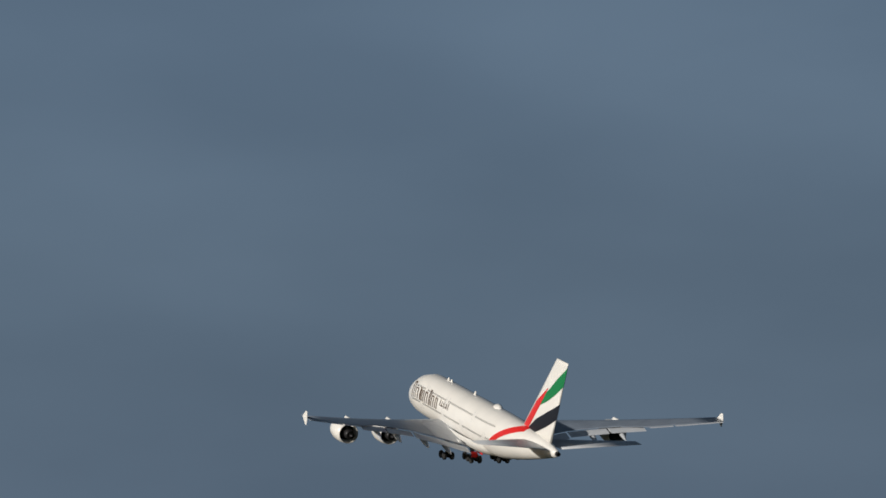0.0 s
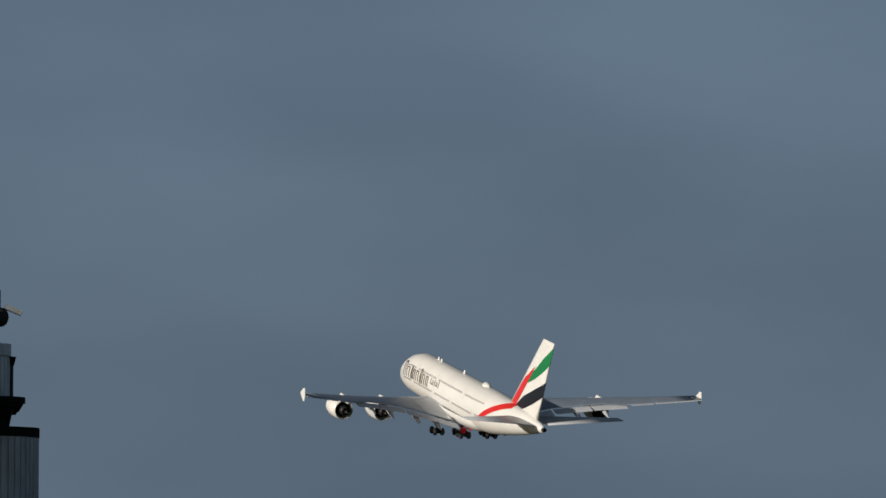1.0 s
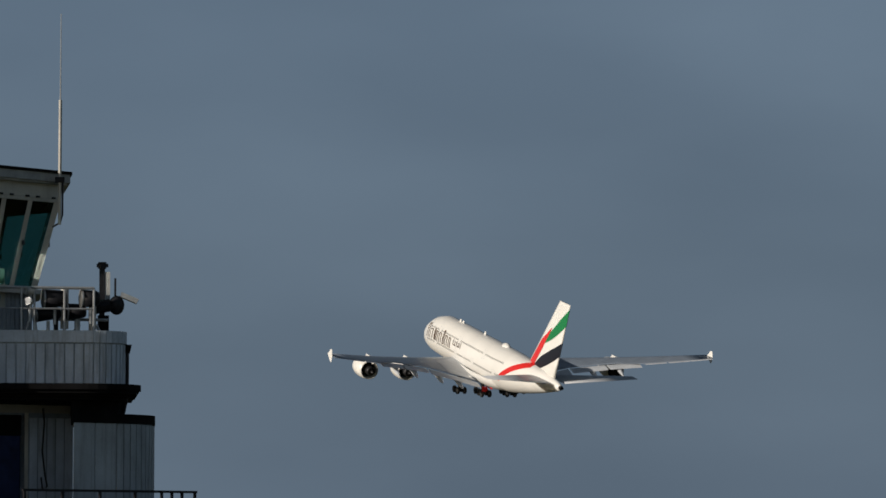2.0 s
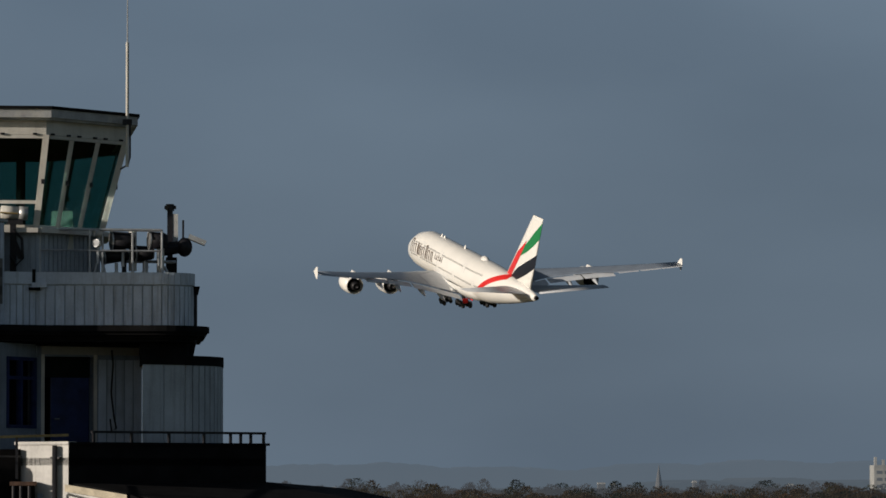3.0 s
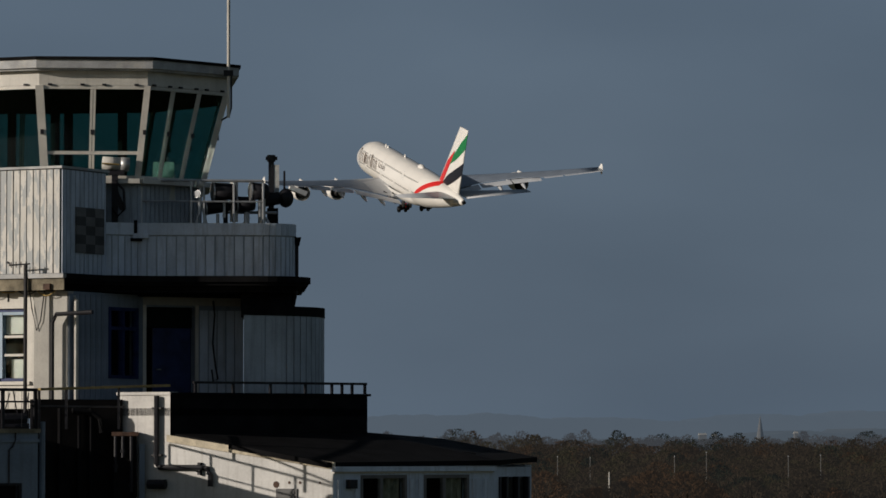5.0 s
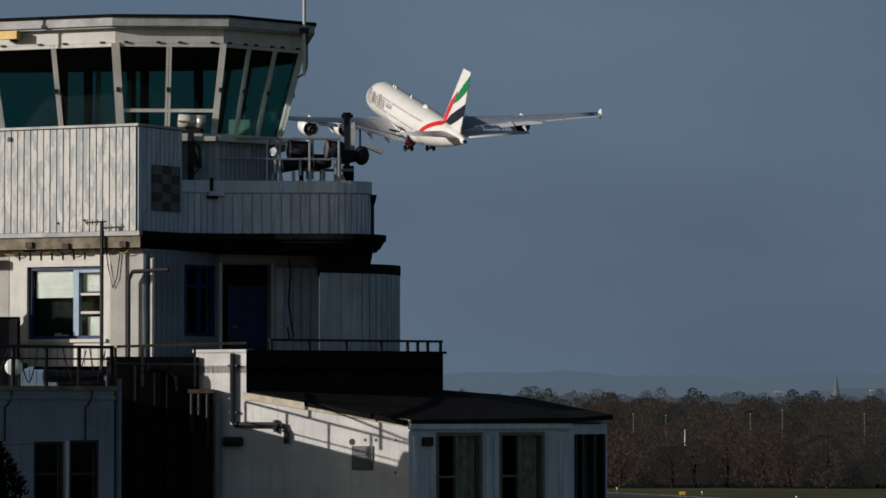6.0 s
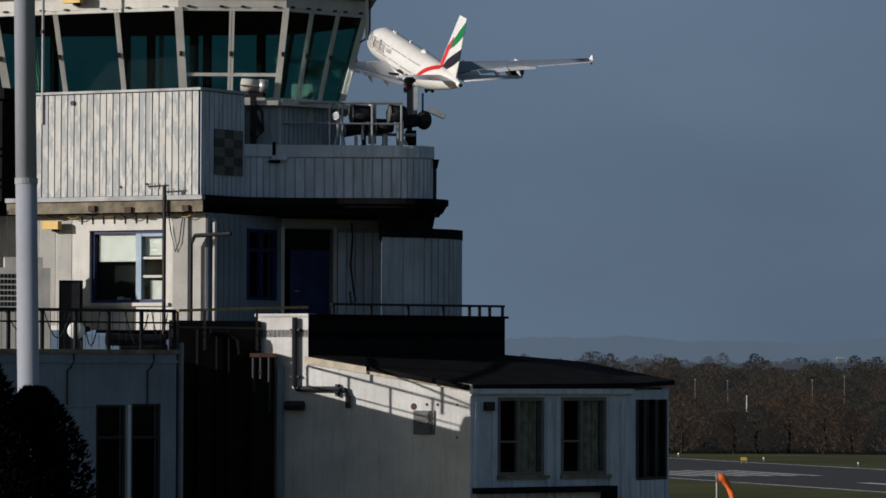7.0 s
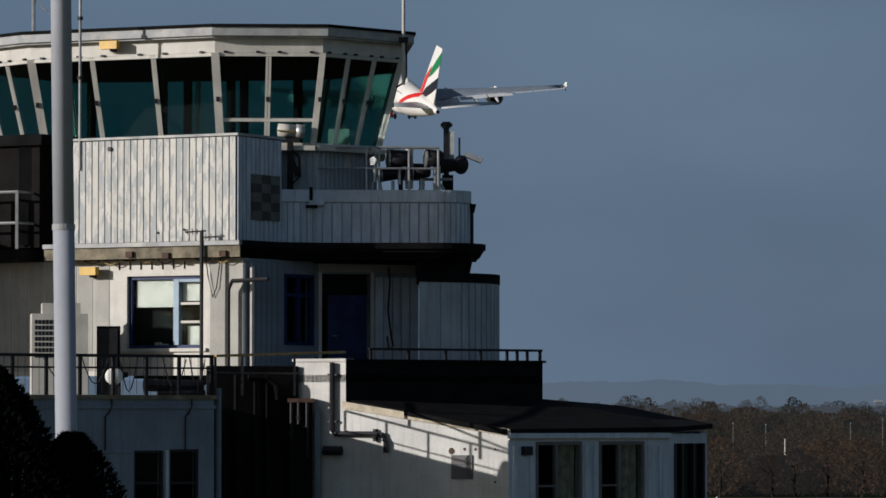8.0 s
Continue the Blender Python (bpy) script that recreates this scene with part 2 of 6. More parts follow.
def finish(bm, name, material, parent=None, label="", smooth=False):
    me = bpy.data.meshes.new(name)
    bmesh.ops.recalc_face_normals(bm, faces=bm.faces)
    bm.to_mesh(me)
    bm.free()
    me.materials.append(M[material])
    if smooth:
        for p in me.polygons:
            p.use_smooth = True
    ob = new(name, me)
    if parent:
        ob.parent = parent
    if label:
        ob["label"] = label
    return ob


def part(name, bm, material, parent, label="", smooth=False):
    return finish(bm, name, material, parent, label, smooth)


def thing(name, label, category, group="", at=None, kind=""):
    e = new(name)
    if at is not None:
        e.matrix_world = at
    return tagged(e, label, category, group, kind)


def sub(name, label=""):
    """An empty that gathers the pieces of a part."""
    e = new(name)
    if label:
        e["label"] = label
    return e


def hexa(bm, pts):
    """A solid from eight corners: four below, four above."""
    v = [bm.verts.new(p) for p in pts]
    for f in ((3, 2, 1, 0), (4, 5, 6, 7), (0, 1, 5, 4), (1, 2, 6, 5), (2, 3, 7, 6), (3, 0, 4, 7)):
        bm.faces.new([v[i] for i in f])


def box(bm, x0, x1, y0, y1, z0, z1):
    hexa(bm, [(x0, y0, z0), (x1, y0, z0), (x1, y1, z0), (x0, y1, z0), (x0, y0, z1), (x1, y0, z1), (x1, y1, z1), (x0, y1, z1)])


def bar(bm, a, b, w, h=None):
    """A square bar from a to b."""
    a, b = Vector(a), Vector(b)
    d = (b - a).normalized()
    up = V(0, 0, 1) if abs(d.z) < 0.95 else V(0, 1, 0)
    s = d.cross(up).normalized() * (w / 2)
    u = s.cross(d).normalized() * ((h or w) / 2)
    hexa(bm, [a - s - u, a + s - u, b + s - u, b - s - u, a - s + u, a + s + u, b + s + u, b - s + u])


def tube(bm, pts, r, n=8, r2=None):
    """A round rod along pts, tapering from r to r2."""
    pts = [Vector(p) for p in pts]
    rings = []
    for i, p in enumerate(pts):
        d = (pts[min(i + 1, len(pts) - 1)] - pts[max(i - 1, 0)]).normalized()
        up = V(0, 0, 1) if abs(d.z) < 0.9 else V(0, 1, 0)
        s = d.cross(up).normalized()
        u = s.cross(d)
        rr = r + ((r2 if r2 is not None else r) - r) * i / max(1, len(pts) - 1)
        rings.append([bm.verts.new(p + s * rr * math.cos(2 * math.pi * k / n) + u * rr * math.sin(2 * math.pi * k / n)) for k in range(n)])
    for a, b in zip(rings, rings[1:]):
        for k in range(n):
            bm.faces.new((a[k], a[(k + 1) % n], b[(k + 1) % n], b[k]))
    bm.faces.new(rings[0])
    bm.faces.new(rings[-1])


def prism(bm, pts, z0, z1):
    """An upright prism over a plan; z0 and z1 are heights or lists of them."""
    n = len(pts)
    lo = z0 if isinstance(z0, (list, tuple)) else [z0] * n
    hi = z1 if isinstance(z1, (list, tuple)) else [z1] * n
    a = [bm.verts.new((p[0], p[1], z)) for p, z in zip(pts, lo)]
    b = [bm.verts.new((p[0], p[1], z)) for p, z in zip(pts, hi)]
    bm.faces.new(a[::-1])
    bm.faces.new(b)
    for i in range(n):
        j = (i + 1) % n
        bm.faces.new((a[i], a[j], b[j], b[i]))


def rotate_to(p0, p1):
    """The pose of a wall that starts at p0 and runs to p1: x along it, y into the building, z up."""
    return pose(p0[0], p0[1], 0, 0, 0, math.degrees(math.atan2(p1[1] - p0[1], p1[0] - p0[0])))


def wall_bm(length, z0, z1, thick, openings=()):
    """A wall along x with its outer face at y = 0, in one piece, cut through by openings (x0, x1, z0, z1)."""
    bm = bmesh.new()
    xs = sorted({0.0, length, *[v for o in openings for v in o[:2]]})
    zs = sorted({z0, z1, *[min(max(v, z0), z1) for o in openings for v in o[2:]]})
    made = {}

    def vert(i, j, k):
        if (i, j, k) not in made:
            made[i, j, k] = bm.verts.new((xs[i], k * thick, zs[j]))
        return made[i, j, k]

    def solid(i, j):
        if not (0 <= i < len(xs) - 1 and 0 <= j < len(zs) - 1):
            return False
        x, z = (xs[i] + xs[i + 1]) / 2, (zs[j] + zs[j + 1]) / 2
        return not any(o[0] < x < o[1] and o[2] < z < o[3] for o in openings)

    for i in range(len(xs) - 1):
        for j in range(len(zs) - 1):
            if not solid(i, j):
                continue
            for k in (0, 1):
                bm.faces.new((vert(i, j, k), vert(i + 1, j, k), vert(i + 1, j + 1, k), vert(i, j + 1, k)))
            for di, dj, a, b in ((-1, 0, (i, j), (i, j + 1)), (1, 0, (i + 1, j), (i + 1, j + 1)), (0, -1, (i, j), (i + 1, j)), (0, 1, (i, j + 1), (i + 1, j + 1))):
                if not solid(i + di, j + dj):
                    bm.faces.new((vert(*a, 0), vert(*b, 0), vert(*b, 1), vert(*a, 1)))
    return bm


def dist(a, b):
    return math.hypot(b[0] - a[0], b[1] - a[1])


def boards(parent, p0, p1, z0, z1, width, material, skip=(), proud=0.02, name="board", bottom_var=0.0):
    """Upright boards, each an object, on the outer face of the wall from p0 to p1."""
    length = dist(p0, p1)
    n = max(1, round(length / width))
    w = length / n
    bm = bmesh.new()
    g = 0.014
    hexa(bm, [(g, -proud, z0), (w - g, -proud, z0), (w - g, 0.0, z0), (g, 0.0, z0), (g, -proud, z1), (w - g, -proud, z1), (w - g, 0.0, z1), (g, 0.0, z1)])
    me = bpy.data.meshes.new(name)
    bmesh.ops.recalc_face_normals(bm, faces=bm.faces)
    bm.to_mesh(me)
    bm.free()
    me.materials.append(M[material])
    base = rotate_to(p0, p1)
    r = random.Random(int(length * 100))
    for i in range(n):
        if any(a < (i + 0.5) * w < b for a, b in skip):
            continue
        ob = new(name, me)
        ob.parent = parent
        ob.matrix_local = parent.matrix_world.inverted() @ base @ pose(i * w, r.uniform(-0.004, 0.004), 0)


def arc(cx, cy, r, a0, a1, n):
    return [(cx + r * math.cos(radians(a0 + (a1 - a0) * i / n)), cy + r * math.sin(radians(a0 + (a1 - a0) * i / n))) for i in range(n + 1)]


# ---- ground, runway, distance ----
def build_ground():
    bm = bmesh.new()
    n = 24
    grid = [[bm.verts.new((-2600 + 5200 * i / n, -300 + 5200 * j / n, 0)) for i in range(n + 1)] for j in range(n + 1)]
    for j in range(n):
        for i in range(n):
            bm.faces.new((grid[j][i], grid[j][i + 1], grid[j + 1][i + 1], grid[j + 1][i]))
    tagged(finish(bm, "ground", "grass"), "damp winter grass of the airfield", "ground", kind="structure")


RUN_TURN = 17.0                      # the runway heads this far to the left of +Y
RUN_AT = (38.0, 566.0)               # a point on its middle line


def on_runway(along, across, z=0.0):
    a = radians(RUN_TURN)
    return (RUN_AT[0] - math.sin(a) * along + math.cos(a) * across, RUN_AT[1] + math.cos(a) * along + math.sin(a) * across, z)


def strip(bm, a0, a1, c0, c1, z0, z1):
    p = [on_runway(a0, c0), on_runway(a0, c1), on_runway(a1, c1), on_runway(a1, c0)]
    prism(bm, p, z0, z1)


def build_runway():
    bm = bmesh.new()
    strip(bm, -700, 1500, -23, 23, -0.3, 0.03)
    runway = tagged(finish(bm, "runway", "asphalt"), "dark grey asphalt runway with white markings", "runway", kind="structure")
    for k in range(2):
        bm = bmesh.new()
        c = -21.8 if k == 0 else 21.4
        strip(bm, -700, 1500, c, c + 0.5, 0.02, 0.036)
        part("edge_line", bm, "line", runway)
    for k in range(6):
        bm = bmesh.new()
        c = -16.0 + k * 3.1
        strip(bm, -40, -10, c, c + 1.0, 0.02, 0.037)
        part("threshold_bar", bm, "line", runway)
    for k in range(14):
        bm = bmesh.new()
        strip(bm, 30 + 60 * k, 60 + 60 * k, -0.45, 0.45, 0.02, 0.036)
        part("centre_line", bm, "line", runway)
    for k, (a, c) in enumerate(((70, -12), (70, 8), (-95, -9), (-95, 6))):
        bm = bmesh.new()
        strip(bm, a, a + 22, c, c + 1.6, 0.02, 0.036)
        part("aiming_mark", bm, "line", runway)
    # the perimeter track beyond
    bm = bmesh.new()
    strip(bm, -700, 1500, 50, 54, -0.2, 0.025)
    tagged(finish(bm, "perimeter_road", "asphalt"), "narrow asphalt perimeter road before the wood", "road", kind="structure")
    for k in range(16):
        x, y, _ = on_runway(-260 + 34 * k, 27.0)
        lamp = thing("runway_light", "small white runway edge light on a short stem", "light", "runway edge lights", pose(x, y, 0))
        bm = bmesh.new()
        tube(bm, [(0, 0, 0), (0, 0, 0.35)], 0.05, 6)
        part("stem", bm, "steel", lamp)
        bm = bmesh.new()
        tube(bm, [(0, 0, 0.34), (0, 0, 0.56)], 0.13, 8, 0.08)
        part("lens", bm, "lamp_glass", lamp)
    x, y = 46.2, 600.0
    sign = thing("runway_sign", "yellow runway sign on two short legs in the grass", "sign", at=pose(x, y, 0))
    bm = bmesh.new()
    box(bm, -0.42, 0.42, -0.08, 0.08, 0.45, 0.88)
    part("panel", bm, "yellow", sign)
    for s in (-0.3, 0.3):
        bm = bmesh.new()
        box(bm, s - 0.03, s + 0.03, -0.03, 0.03, 0, 0.46)
        part("leg", bm, "steel", sign)


# ---- the airliner ----
# aft of the nose, middle height, half width, half height
STATIONS = [(0.0, -1.45, 0.05, 0.05), (0.5, -1.4, 0.9, 0.95), (1.6, -1.2, 1.7, 1.85), (3.5, -0.8, 2.55, 2.85), (6.5, -0.35, 3.2, 3.7), (10.5, 0.0, 3.55, 4.15), (16, 0.0, 3.57, 4.2), (30, 0.0, 3.57, 4.2), (44, 0.0, 3.57, 4.2),
            (49, 0.2, 3.42, 3.98), (54, 0.6, 3.02, 3.5), (59, 1.0, 2.45, 2.9), (64, 1.35, 1.75, 2.15), (68, 1.62, 1.15, 1.45), (70.8, 1.78, 0.72, 0.92), (72.3, 1.85, 0.42, 0.52)]
NOSE = 36.0


def section(s):
    for a, b in zip(STATIONS, STATIONS[1:]):
        if a[0] <= s <= b[0]:
            k = (s - a[0]) / (b[0] - a[0])
            return [a[i] + (b[i] - a[i]) * k for i in range(1, 4)]
    return STATIONS[-1][1:]


def hull(s, phi, off=0.0):
    """A point of the fuselage: s metres aft of the nose, phi degrees up from the left side's middle."""
    z, w, h = section(s)
    c, n = math.cos(radians(phi)), math.sin(radians(phi))
    return V(NOSE - s, (w + off) * c, z + (h + off) * n)


def hull_strip(bm, s0, s1, low, high, off=0.03, side=1, n=16):
    """A thin skin on the hull between the angles low(k) and high(k), k from 0 to 1."""
    rows = []
    for i in range(n + 1):
        k = i / n
        s = s0 + (s1 - s0) * k
        lo, hi = low(k), high(k)
        row = []
        for j in range(4):
            p = hull(s, lo + (hi - lo) * j / 3, off)
            row.append(bm.verts.new((p.x, p.y * side, p.z)))
        rows.append(row)
    for a, b in zip(rows, rows[1:]):
        for j in range(3):
            bm.faces.new((a[j], a[j + 1], b[j + 1], b[j]))


def foil(bm, sections, n=10):
    """A wing through sections (leading point, chord, thickness, normal axis): closed profiles joined."""
    rings = []
    for le, chord, thick, axis, twist in sections:
        ring = []
        for i in range(2 * n):
            u = i / n if i < n else (2 * n - i) / n
            t = 2.6 * thick * (0.2969 * math.sqrt(u) - 0.126 * u - 0.3516 * u * u + 0.2843 * u ** 3 - 0.1036 * u ** 4) * 1.9
            camber = 0.012 * chord * math.sin(math.pi * u)
            side = 1 if i < n else -1
            p = V(*le) + V(-chord * u, 0, 0) + axis * (camber * (axis.z > 0.5) + side * t * 0.5 - math.sin(radians(twist)) * chord * u)
            ring.append(bm.verts.new(p))
        rings.append(ring)
    m = 2 * n
    for a, b in zip(rings, rings[1:]):
        for k in range(m):
            bm.faces.new((a[k], a[(k + 1) % m], b[(k + 1) % m], b[k]))
    bm.faces.new(rings[0])
    bm.faces.new(rings[-1])


def wing_le(y):
    return 21.0 + (y - 3) * 0.80


def wing_te(y):
    return 39.6 + (y - 3) * 0.13 if y < 15 else 41.16 + (y - 15) * 0.525


def wing_z(y):
    return -2.2 + (y - 3) * 0.135 + max(0.0, (y - 3) / 36.5) ** 2 * 1.4


def body_of_turn(bm, axis_pts, n=20):
    """Rings about the x axis: (x, radius, y, z)."""
    rings = []
    for x, r, y, z in axis_pts:
        rings.append([bm.verts.new((x, y + r * math.cos(2 * math.pi * k / n), z + r * math.sin(2 * math.pi * k / n))) for k in range(n)])
    for a, b in zip(rings, rings[1:]):
        for k in range(n):
            bm.faces.new((a[k], a[(k + 1) % n], b[(k + 1) % n], b[k]))
    return rings


GEAR = []


def build_wheel_set(plane, name, x, y, top, axles, halfwidth, drop):
    """A leg with its bogie: the leg is the part, its beam and wheels are its pieces."""
    bm = bmesh.new()
    tube(bm, [(0, 0, 0), (0, 0, -drop)], 0.34, 10, 0.26)
    tube(bm, [(1.5, 0, 0), (0.1, 0, -drop * 0.75)], 0.13, 6)
    leg = part(name, bm, "engine_dark", plane)
    leg.location = (x, y, top)
    bm = bmesh.new()
    bar(bm, (axles[0] + 0.3, 0, -drop), (axles[-1] - 0.3, 0, -drop), 0.36)
    for a in axles:
        tube(bm, [(a, -halfwidth, -drop), (a, halfwidth, -drop)], 0.13, 6)
    part("bogie_beam", bm, "engine_dark", leg)
    wheel = None
    for a in axles:
        for sgn in (-1, 1):
            if wheel is None:
                bm = bmesh.new()
                rings = []
                for yy, r in ((-0.27, 0.40), (-0.27, 0.60), (-0.16, 0.70), (0.16, 0.70), (0.27, 0.60), (0.27, 0.40)):
                    rings.append([bm.verts.new((r * math.cos(math.pi * k / 8), yy, r * math.sin(math.pi * k / 8))) for k in range(16)])
                for p, q in zip(rings, rings[1:]):
                    for k in range(16):
                        bm.faces.new((p[k], p[(k + 1) % 16], q[(k + 1) % 16], q[k]))
                bm.faces.new(rings[0])
                bm.faces.new(rings[-1])
                ob = part("wheel", bm, "tyre", leg)
                wheel = ob.data
            else:
                ob = new("wheel", wheel)
                ob.parent = leg
            ob.location = (a, sgn * halfwidth, -drop)
    return leg


def build_airliner():
    plane = thing("airliner", "large white double-deck airliner climbing, red green and black tail", "aeroplane")
    bm = bmesh.new()
    n = 40
    rings = []
    stops = []
    for a, b in zip(STATIONS, STATIONS[1:]):
        k = 2 if b[0] - a[0] > 3 else 1
        stops += [a[0] + (b[0] - a[0]) * i / k for i in range(k)]
    for s in stops + [STATIONS[-1][0]]:
        rings.append([bm.verts.new(hull(s, 360 * k / n)) for k in range(n)])
    for a, b in zip(rings, rings[1:]):
        for k in range(n):
            bm.faces.new((a[k], a[(k + 1) % n], b[(k + 1) % n], b[k]))
    bm.faces.new(rings[0])
    bm.faces.new(rings[-1])
    part("fuselage", bm, "skin", plane, "gloss white fuselage", True)
    # belly fairing
    bm = bmesh.new()
    rings = []
    for i in range(13):
        k = i / 12
        s = 21 + 25 * k
        g = math.sin(math.pi * k) ** 0.55 if 0 < k < 1 else 0.02
        rings.append([bm.verts.new((NOSE - s, (2.2 + 1.75 * g) * math.cos(radians(180 + 180 * j / 16)), -2.2 + (1.6 + 1.25 * g) * math.sin(radians(180 + 180 * j / 16)))) for j in range(17)])
    for a, b in zip(rings, rings[1:]):
        for j in range(16):
            bm.faces.new((a[j], a[j + 1], b[j + 1], b[j]))
    part("belly_fairing", bm, "skin", plane, "", True)
    # exhaust of the auxiliary power unit
    bm = bmesh.new()
    body_of_turn(bm, [(NOSE - 72.25, 0.46, 0, 1.85), (NOSE - 72.9, 0.36, 0, 1.87), (NOSE - 72.9, 0.27, 0, 1.87), (NOSE - 72.4, 0.24, 0, 1.86), (NOSE - 72.4, 0.02, 0, 1.86)], 14)
    part("tail_exhaust", bm, "engine_dark", plane)
    # windows: two decks, in runs between the doors
    for side in (1, -1):
        for phi, runs in ((28.5, ((9, 14), (15.2, 25), (26.3, 39), (40.3, 50))), (-9.5, ((7.5, 12.5), (14, 24), (25.5, 33.5), (35, 45), (46.5, 55)))):
            bm = bmesh.new()
            for a, b in runs:
                m = int((b - a) / 0.62)
                for i in range(m):
                    s = a + (b - a) * i / m
                    hull_strip(bm, s, s + 0.34, lambda k: phi - 2.4, lambda k: phi + 2.4, 0.025, side, 1)
            part("cabin_windows", bm, "cabin_glass", plane)["kind"] = "stuff"
        for phi, at in ((27, (8.2, 14.6, 25.6, 39.6)), (-11, (6.8, 13.2, 24.7, 34.2, 45.7))):
            for s in at:
                bm = bmesh.new()
                for q in (0.0, 1.02):
                    hull_strip(bm, s + q - 0.5, s + q - 0.46, lambda k: phi - 14, lambda k: phi + 14, 0.02, side, 1)
                part("door_outline", bm, "wing", plane)
    # the operator's title: plain upright shapes in its colour, then smaller ones
    heights = [(0.0, 1.15, 1.0), (1.5, 1.5, 0.62), (3.25, 0.42, 0.72), (3.95, 0.85, 0.62), (5.1, 1.1, 0.62), (6.5, 0.62, 0.86), (7.4, 1.05, 0.62), (8.75, 0.9, 0.62)]
    for side in (1, -1):
        for x, w, h in heights:
            bm = bmesh.new()
            s0 = 6.9 + x * 1.5
            w *= 1.35
            stroke = 0.42
            hull_strip(bm, s0, s0 + stroke, lambda k: -5, lambda k: 46 * h - 5, 0.03, side, 1)
            hull_strip(bm, s0 + w * 0.72, s0 + w * 0.72 + stroke, lambda k: -5, lambda k: 46 * h * 0.9 - 5, 0.03, side, 1)
            hull_strip(bm, s0, s0 + w * 0.9, lambda k: 46 * h * 0.88 - 5, lambda k: 46 * h - 5, 0.034, side, 3)
            part("title_mark", bm, "brown", plane)
        for x, w, lo, hi in ((0, 0.3, 8, 24), (0.6, 1.1, 8, 12), (1.0, 0.25, 8, 22), (2.1, 0.25, 6, 24), (2.7, 1.0, 9, 13), (3.4, 0.3, 8, 20), (4.2, 0.3, 7, 25), (1.6, 0.4, 16, 19), (3.0, 0.4, 17, 20)):
            bm = bmesh.new()
            hull_strip(bm, 22.6 + x, 22.6 + x + w, lambda k: lo, lambda k: hi, 0.03, side, 2)
            part("title_mark", bm, "brown", plane)
    # aerials and domes on the back
    for s, r, hgt in ((17, 0.25, 0.55), (18.6, 0.25, 0.5), (31, 0.22, 0.7)):
        z, w, h = section(s)
        bm = bmesh.new()
        hexa(bm, [(NOSE - s - 0.5, -0.06, z + h - 0.05), (NOSE - s + 0.5, -0.06, z + h - 0.05), (NOSE - s + 0.5, 0.06, z + h - 0.05), (NOSE - s - 0.5, 0.06, z + h - 0.05),
                  (NOSE - s - 0.5, -0.03, z + h + hgt), (NOSE - s, -0.03, z + h + hgt), (NOSE - s, 0.03, z + h + hgt), (NOSE - s - 0.5, 0.03, z + h + hgt)])
        part("aerial", bm, "skin", plane)
    bm = bmesh.new()
    z, w, h = section(43)
    rings = []
    for k in range(5):
        a = radians(90 * k / 4)
        rings.append([bm.verts.new((NOSE - 43 + 1.6 * math.cos(a) * math.cos(2 * math.pi * j / 16), 0.75 * math.cos(a) * math.sin(2 * math.pi * j / 16), z + h - 0.12 + 0.75 * math.sin(a))) for j in range(16)])
    for a, b in zip(rings, rings[1:]):
        for j in range(16):
            bm.faces.new((a[j], a[(j + 1) % 16], b[(j + 1) % 16], b[j]))
    part("antenna_dome", bm, "skin", plane, "", True)

    up = V(0, 0, 1)
    for side in (1, -1):
        bm = bmesh.new()
        secs = []
        for y in (2.6, 5, 8, 11.5, 15, 19, 23, 27, 31, 35, 39.0):
            te = wing_te(y) - (1.9 if y < 27 else 0.0)
            c = te - wing_le(y)
            secs.append(((NOSE - wing_le(y), y * side, wing_z(y)), c, (0.145 - 0.0012 * y) * c * 0.55, up, max(0.0, 6.5 * (1 - (y - 2.6) / 19))))
        foil(bm, secs)
        part("wing", bm, "wing", plane, "grey painted swept wing", True)
        # pale skin over the wing root, sunlight painted in by its lighter grey
        bm = bmesh.new()
        rows = []
        for y in (2.9, 5.0, 7.2, 9.6):
            c = wing_te(y) - 1.9 - wing_le(y)
            th = (0.145 - 0.0012 * y) * c * 0.55
            tw = max(0.0, 6.5 * (1 - (y - 2.6) / 19))
            row = []
            for i in range(13):
                u = (0.08 + 0.04 * (y - 2.9)) + (0.97 - 0.08 - 0.04 * (y - 2.9)) * i / 12
                t = 2.6 * th * (0.2969 * math.sqrt(u) - 0.126 * u - 0.3516 * u * u + 0.2843 * u ** 3 - 0.1036 * u ** 4) * 1.9
                row.append(bm.verts.new((NOSE - wing_le(y) - c * u, y * side, wing_z(y) + 0.012 * c * math.sin(math.pi * u) + t * 0.5 - math.sin(radians(tw)) * c * u + 0.06)))
            rows.append(row)
        for p, q in zip(rows, rows[1:]):
            for j in range(12):
                bm.faces.new((p[j], p[j + 1], q[j + 1], q[j]))
        part("sunlit_root", bm, "flap", plane, "wing root skin, paler for the sunlight on it", True)
        for y0, y1, drop in ((3.6, 14.6, 13), (15.0, 21.0, 13), (21.3, 26.8, 12)):
            bm = bmesh.new()
            secs = []
            for y in (y0, (y0 + y1) / 2, y1):
                te = wing_te(y) - 1.75
                sag = math.sin(radians(max(0.0, 6.5 * (1 - (y - 2.6) / 19)))) * (te - wing_le(y))
                secs.append(((NOSE - te, y * side, wing_z(y) - 0.1 - sag), 2.7 if y < 15 else 2.3, 0.30, up, drop))
            foil(bm, secs, 6)
            part("flap", bm, "flap", plane, "pale grey lowered flap")
        for y in (27.4, 31.4, 35.2):
            bm = bmesh.new()
            secs = []
            for yy in (y, y + 3.6):
                secs.append(((NOSE - wing_te(yy) + 0.12, yy * side, wing_z(yy) - 0.02), 0.75, 0.14, up, 4))
            foil(bm, secs, 5)
            part("aileron", bm, "flap", plane)
